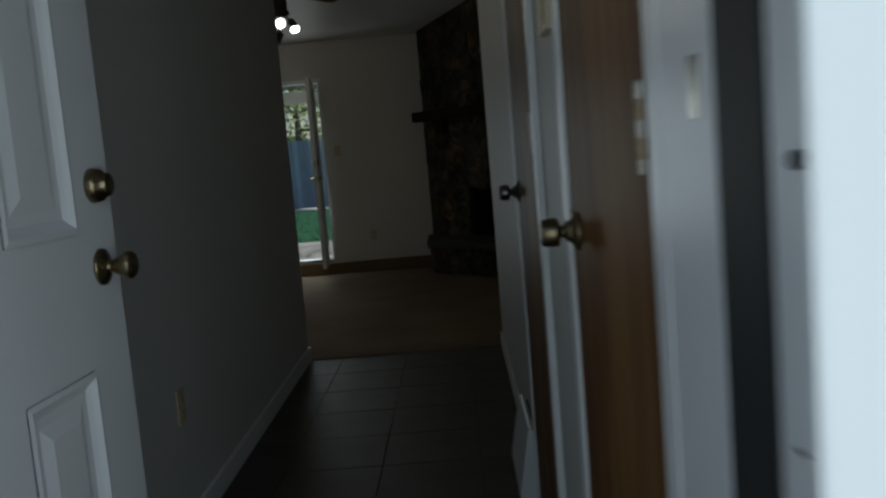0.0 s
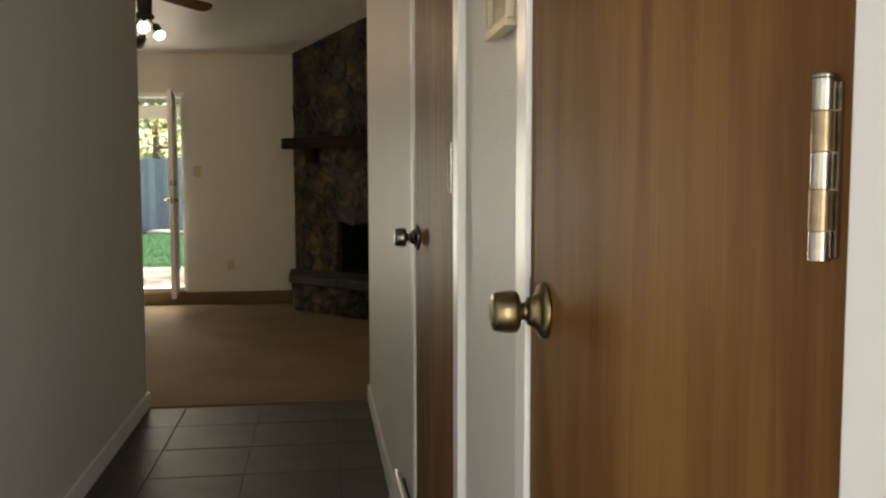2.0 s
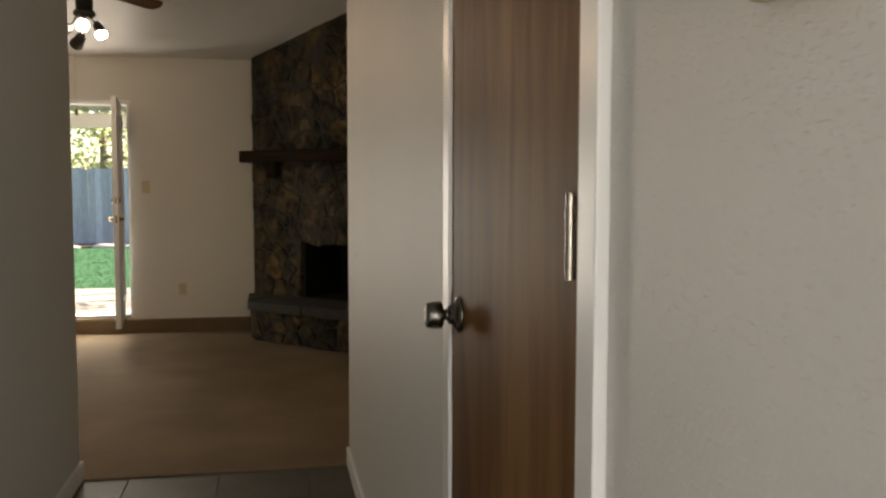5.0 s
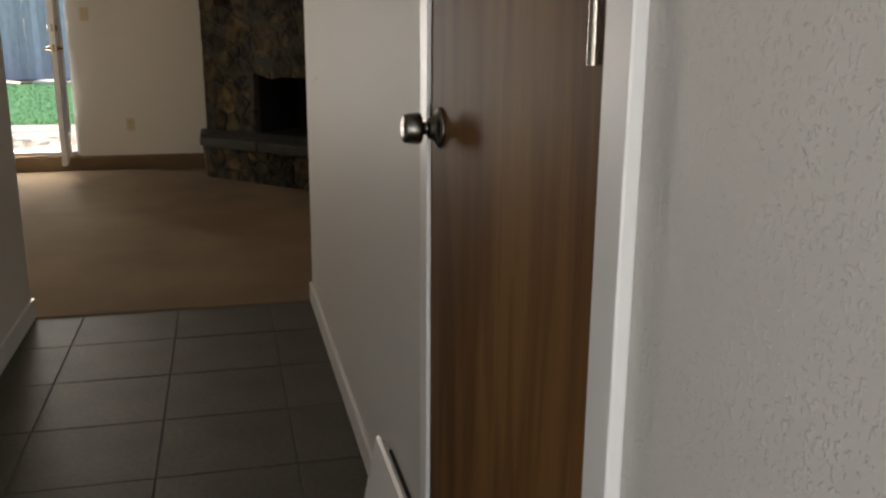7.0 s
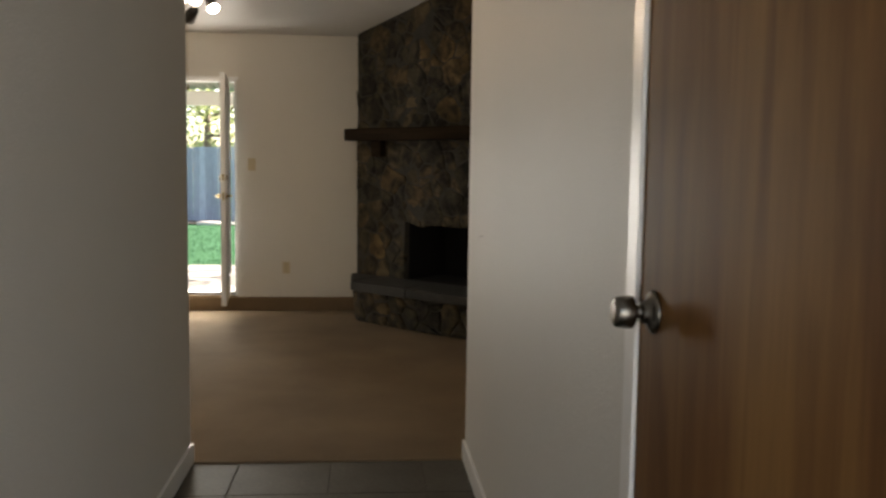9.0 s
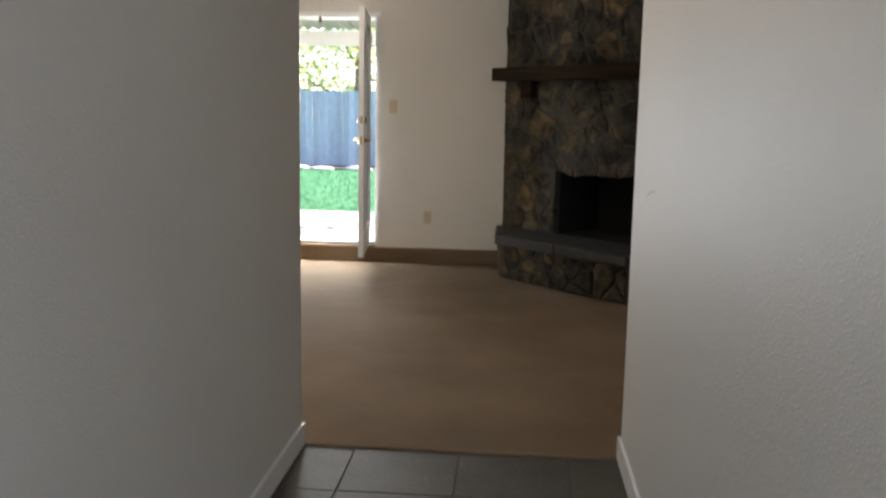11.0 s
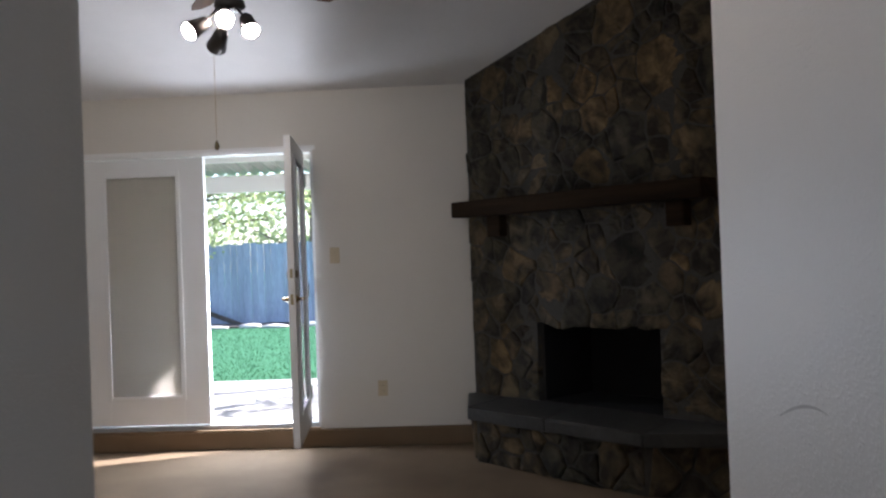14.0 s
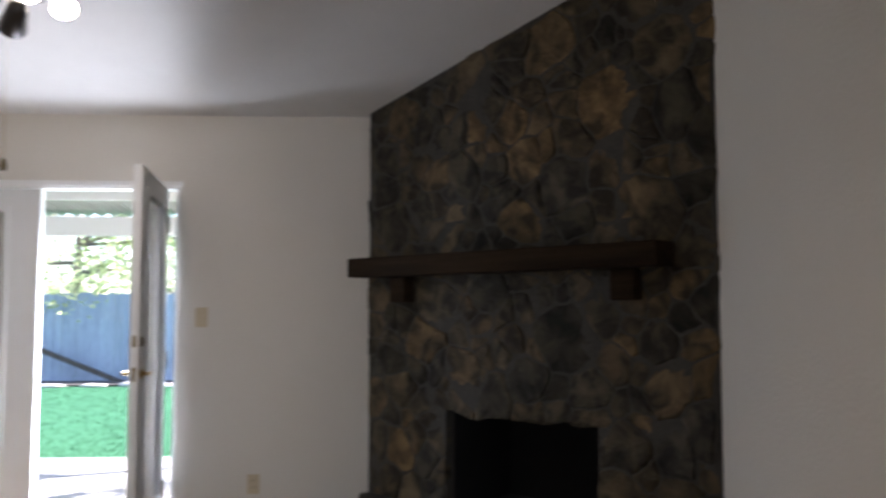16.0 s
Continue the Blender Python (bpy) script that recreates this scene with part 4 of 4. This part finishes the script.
# raised hearth: stone base and slate slabs
BASE = [Vector((-0.065, 9.44)), Vector((-0.065, 8.86)), Vector((0.875, 7.89)), Vector((XROOM_R, 7.79))]
back_l, back_r = FA + FD * 0.02, FA + FD * (S_END - 0.001)
bm = prism([tuple(p) for p in BASE] + [(back_r.x, back_r.y - 0.001), (back_l.x, back_l.y)], Z_LOW, 0.158)
part("hearth_core", bm, MORTAR, fireplace, "dark mortar bed")
for a, b in zip(BASE, BASE[1:]):
    d = (b - a).normalized()
    n = Vector((d.y, -d.x))
    if n.y > 0 or (n.y == 0 and n.x > 0):
        n = -n
    size = (b - a).length

    def base_point(s, z, off, a=a, d=d, n=n):
        p = a + d * s + n * off
        return (p.x, p.y, z)

    outline = [(0.0, Z_LOW), (size, Z_LOW), (size, 0.158), (0.0, 0.158)]
    for (s, z), poly, mat in stone_cells(outline, max(6, int(size * 14)), 0.014, lambda s, z: True):
        stone_part(poly, base_point, fireplace, 0.03, mat)
SLAB = [Vector((-0.125, 9.44)), Vector((-0.125, 8.80)), Vector((0.345, 8.315)), Vector((0.845, 7.80)), Vector((XROOM_R - 0.002, 7.70))]
BACK = [FA + FD * 0.0, FA + FD * 0.30, FA + FD * 0.95, FA + FD * 1.7, FA + FD * (S_END - 0.02)]
for k in range(4):
    a, b, c, d = SLAB[k], SLAB[k + 1], BACK[k + 1], BACK[k]
    mid = (a + b + c + d) / 4
    pts = [(p + (mid - p).normalized() * 0.004) + FN * (-0.02 if i > 1 else 0) for i, p in enumerate((a, b, c, d))]
    bm = prism([(p.x, p.y) for p in pts], 0.160, 0.240, bevel=0.009)
    for vert in bm.verts:
        vert.co.z += rng.uniform(-0.004, 0.004)
        vert.co.x += rng.uniform(-0.004, 0.004)
    part("hearth_slab", bm, SLATE, fireplace, "dark slate hearth slab")

# mantel beam on two corbels
bm = boxes((0, 2.06, -0.19, -0.03, 1.525, 1.637), bevel=0.008)
beam_pose = pose(FA.x, FA.y, 0, 0, 0, math.degrees(math.atan2(FD.y, FD.x)))
mantel = thing("mantel_shelf", beam_pose, "rough dark wooden mantel beam on two corbels", "mantel")
for vert in bm.verts:
    vert.co.y += 0.006 * math.sin(vert.co.x * 9)
part("beam", bm, BEAM, mantel)
for s in (0.27, 1.76):
    bm = prism([(s, -0.10), (s + 0.125, -0.10), (s + 0.125, -0.02), (s, -0.02)], 1.375, 1.524, bevel=0.01)
    part("corbel", bm, BEAM, mantel, "dark wooden corbel block")

# ---- garden behind ----
structure("ground", boxes((-90, 90, YB + 0.14, 160, -0.6, -0.06)), GRASS, "green lawn and open ground behind the house", "lawn")
structure("front_ground", boxes((-90, 90, -90, Y_OUT, -0.6, -0.12)), CONCRETE, "pale concrete entry walk and ground", "ground")
for x0 in (-6.4, -3.9, -1.4):
    structure("patio", boxes((x0, x0 + 2.49, YB + 0.141, 12.5, -0.2, -0.02), bevel=0.008), CONCRETE, "pale concrete patio slab by the lawn", "patio")

cover = thing("patio_cover", Matrix(), "white corrugated patio cover with a fascia beam", "patio cover", kind="structure")
PX0, PX1 = -6.0, -0.20
bm = bmesh.new()
n = 230
rowa, rowb = [], []
for k in range(n + 1):
    x = PX0 + (PX1 - PX0) * k / n
    dz = 0.018 * math.sin(k * math.pi / 2.5)
    rowa.append(bm.verts.new((x, YB + 0.142, 2.52 + dz)))
    rowb.append(bm.verts.new((x, 12.75, 2.26 + dz)))
for k in range(n):
    bm.faces.new((rowa[k], rowa[k + 1], rowb[k + 1], rowb[k]))
part("roof_sheet", bm, WHITE_ROOF, cover, "corrugated roof sheet")
part("fascia_beam", boxes((PX0, PX1, 12.5, 12.6, 2.04, 2.22), bevel=0.006), TRIM, cover)
part("ledger", boxes((PX0, PX1, YB + 0.142, YB + 0.19, 2.38, 2.49), bevel=0.004), TRIM, cover)
for y in (10.5, 11.5):
    part("purlin", boxes((PX0, PX1, y, y + 0.045, 2.335 - (y - 10.5) * 0.084, 2.405 - (y - 10.5) * 0.084), bevel=0.003), TRIM, cover)
for x in (PX0 + 0.1, PX1 - 0.12):
    part("post", boxes((x, x + 0.09, 12.505, 12.595, -0.06, 2.04), bevel=0.004), TRIM, cover)

fence = thing("fence", Matrix.Translation((0, 22.0, -0.06)), "tall weathered grey board fence along the lawn", "fence")
x = -11.0
k = 0
while x < 2.0:
    w = rng.uniform(0.135, 0.145)
    h = 1.76 + rng.uniform(-0.025, 0.025)
    bm = boxes((x, x + w, -0.01 + rng.uniform(-0.004, 0.004), 0.012, 0.0, h), bevel=0.003)
    part("board", bm, FENCE, fence)
    x += w + rng.uniform(0.002, 0.010)
for z in (0.35, 1.4):
    part("rail", boxes((-11.0, 2.0, 0.02, 0.06, z, z + 0.09)), FENCE, fence)
plank = thing("leaning_plank", Matrix.Translation((-6.2, 21.75, -0.06)), "grey plank leaning along the fence", "plank")
bm = boxes((-0.9, 1.15, -0.02, 0.02, -0.05, 0.05), bevel=0.004)
bm.transform(Matrix.Translation((0.0, 0.0, 0.42)) @ Matrix.Rotation(radians(22), 4, "Y"))
part("board", bm, SOIL, plank)
bed = boxes((-11, 2, 21.0, 21.97, -0.1, -0.02), bevel=0.02)
structure("garden_bed", bed, SOIL, "dark soil bed along the fence", "garden bed")
x = -8.4
while x < -2.4:
    w = rng.choice((0.22, 0.35, 0.5, 0.62)) * rng.uniform(0.9, 1.1)
    tall = rng.uniform(0.035, 0.085)
    bm = bmesh.new()
    bmesh.ops.create_icosphere(bm, subdivisions=2, radius=1)
    for vert in bm.verts:
        vert.co = Vector((vert.co.x * w / 2, vert.co.y * 0.12, vert.co.z * tall)) * (1 + 0.18 * noise.noise(vert.co * 1.7 + Vector((x, 0, 0))))
    ob = part("edging_stone", bm, ROCK, smooth=True)
    ob.location = (x + w / 2, 20.95 + rng.uniform(-0.12, 0.10), -0.035)
    tagged(ob, "pale flat edging stone between lawn and bed", "stone", "edging stones")
    x += w * rng.uniform(0.9, 1.35)

# lawn blades where the doorway looks out
verts, faces = [], []
for k in range(14000):
    y = 12.5 + 8.4 * rng.random() ** 1.3
    x = -2.2 - (y - 9.5) * 0.25 + rng.uniform(-1.9, 2.2)
    a, h = rng.uniform(0, 6.28), rng.uniform(0.02, 0.045)
    dx, dy = 0.004 * math.cos(a), 0.004 * math.sin(a)
    lean = (rng.uniform(-0.03, 0.03), rng.uniform(-0.03, 0.03))
    i = len(verts)
    verts += [(x - dx, y - dy, -0.062), (x + dx, y + dy, -0.062), (x + lean[0], y + lean[1], -0.06 + h)]
    faces.append((i, i + 1, i + 2))
me = bpy.data.meshes.new("grass_blades")
me.from_pydata(verts, [], faces)
me.materials.append(BLADES)
tagged(new("grass_blades", me), "short bright green lawn grass", "grass", kind="stuff")


def tree(x, y, high, spread, seed, leaves=3300, low_limb=None, where="behind the fence"):
    """A broadleaf tree: tapered trunk, forked limbs and a loose crown of leaves."""
    r = random.Random(seed)
    ob = thing("tree", Matrix.Translation((x, y, -0.06)), "leafy green tree " + where, "tree", "garden trees")
    trunk = lathe([(0.17, 0), (0.13, high * 0.25), (0.09, high * 0.5), (0.03, high * 0.9)], 10)
    body = part("trunk", trunk, BARK, ob, smooth=True)
    ends = []
    for k in range(11):
        a, z = r.uniform(0, 6.28), high * r.uniform(0.25, 0.7)
        end = Vector((math.cos(a) * spread * r.uniform(0.5, 0.9), math.sin(a) * spread * r.uniform(0.5, 0.9), z + high * r.uniform(-0.02, 0.25)))
        start = Vector((0, 0, z))
        limb = lathe([(0.05, 0), (0.035, 0.5 * (end - start).length), (0.012, (end - start).length)], 7)
        limb.transform(Matrix.Translation(start) @ (end - start).to_track_quat("Z", "Y").to_matrix().to_4x4())
        part("limb", limb, BARK, body, smooth=True)
        ends += [start.lerp(end, f) for f in (0.45, 0.7, 0.9, 1.0)]
    if low_limb:
        start, end = Vector((0, 0, high * 0.45)), Vector(low_limb)
        limb = lathe([(0.045, 0), (0.03, 0.5 * (end - start).length), (0.008, (end - start).length)], 7)
        limb.transform(Matrix.Translation(start) @ (end - start).to_track_quat("Z", "Y").to_matrix().to_4x4())
        part("limb", limb, BARK, body, smooth=True)
        ends += [start.lerp(end, f) for f in (0.8, 0.9, 0.97)]
    verts, faces = [], []
    for k in range(leaves):
        c = r.choice(ends)
        p = c + Vector((r.gauss(0, 0.36), r.gauss(0, 0.36), r.gauss(-0.05, 0.26)))
        u = Vector((r.gauss(0, 1), r.gauss(0, 1), r.gauss(0, 0.6))).normalized()
        w = u.cross(Vector((r.gauss(0, 1), r.gauss(0, 1), r.gauss(0, 1)))).normalized()
        s = r.uniform(0.05, 0.10)
        i = len(verts)
        verts += [tuple(p - u * s), tuple(p + w * s * 0.5), tuple(p + u * s), tuple(p - w * s * 0.5)]
        faces.append((i, i + 1, i + 2, i + 3))
    me = bpy.data.meshes.new("crown")
    me.from_pydata(verts, [], faces)
    me.materials.append(LEAF)
    crown = new("crown", me)
    crown.parent = ob
    return ob


tree(-7.0, 24.3, 4.6, 2.3, 1, low_limb=(0.75, -2.6, 1.85))
tree(-4.0, 24.0, 4.3, 2.2, 2)
tree(-10.5, 25.0, 4.8, 2.4, 3)
tree(-1.2, 24.6, 4.4, 2.2, 4)
# unseen tree, added so that its crown breaks the sun on the patio
tree(2.9, 13.2, 5.2, 1.5, 5, 2600, where="beside the patio, unseen, added for its shade")

# ---- hall floor tiles ----
TILE_W, JOINT = 0.39, 0.006
col_edges = [XL, -0.53, -0.14, 0.25, XR]
row_edges = [Y_STEP - 0.012] + [4.162 - 0.385 * k for k in range(11)] + [0.0]
kinds = {}
for i in range(4):
    for j in range(len(row_edges) - 1):
        x0, x1, y1, y0 = col_edges[i], col_edges[i + 1], row_edges[j], row_edges[j + 1]
        w, d = round(x1 - x0 - JOINT, 4), round(y1 - y0 - JOINT, 4)
        if d < 0.02:
            continue
        if (w, d) not in kinds:
            tmp = boxes((-w / 2, w / 2, -d / 2, d / 2, -0.008, 0.0), bevel=0.002)
            kinds[(w, d)] = bpy.data.meshes.new("tile")
            tmp.to_mesh(kinds[(w, d)])
            tmp.free()
            kinds[(w, d)].materials.append(TILE)
        ob = new("tile", kinds[(w, d)])
        ob.parent = FLOOR
        ob.location = ((x0 + x1) / 2, (y0 + y1) / 2, rng.uniform(-0.0006, 0.0004))

# an old curved scuff on the hall wall
bm = bmesh.new()
prev = None
for k in range(13):
    f = k / 12
    y, z = 4.26 - 0.19 * f, 0.985 + 0.036 * math.sin(f * 1.9)
    w = 0.0025 * math.sin(math.pi * (0.12 + 0.8 * f))
    pair = (bm.verts.new((XR - 0.0012, y, z - w)), bm.verts.new((XR - 0.0012, y, z + w)))
    if prev:
        bm.faces.new((prev[0], pair[0], pair[1], prev[1]))
    prev = pair
part("scuff_mark", bm, SCUFF, WALL_RIGHT, "grey curved scuff")
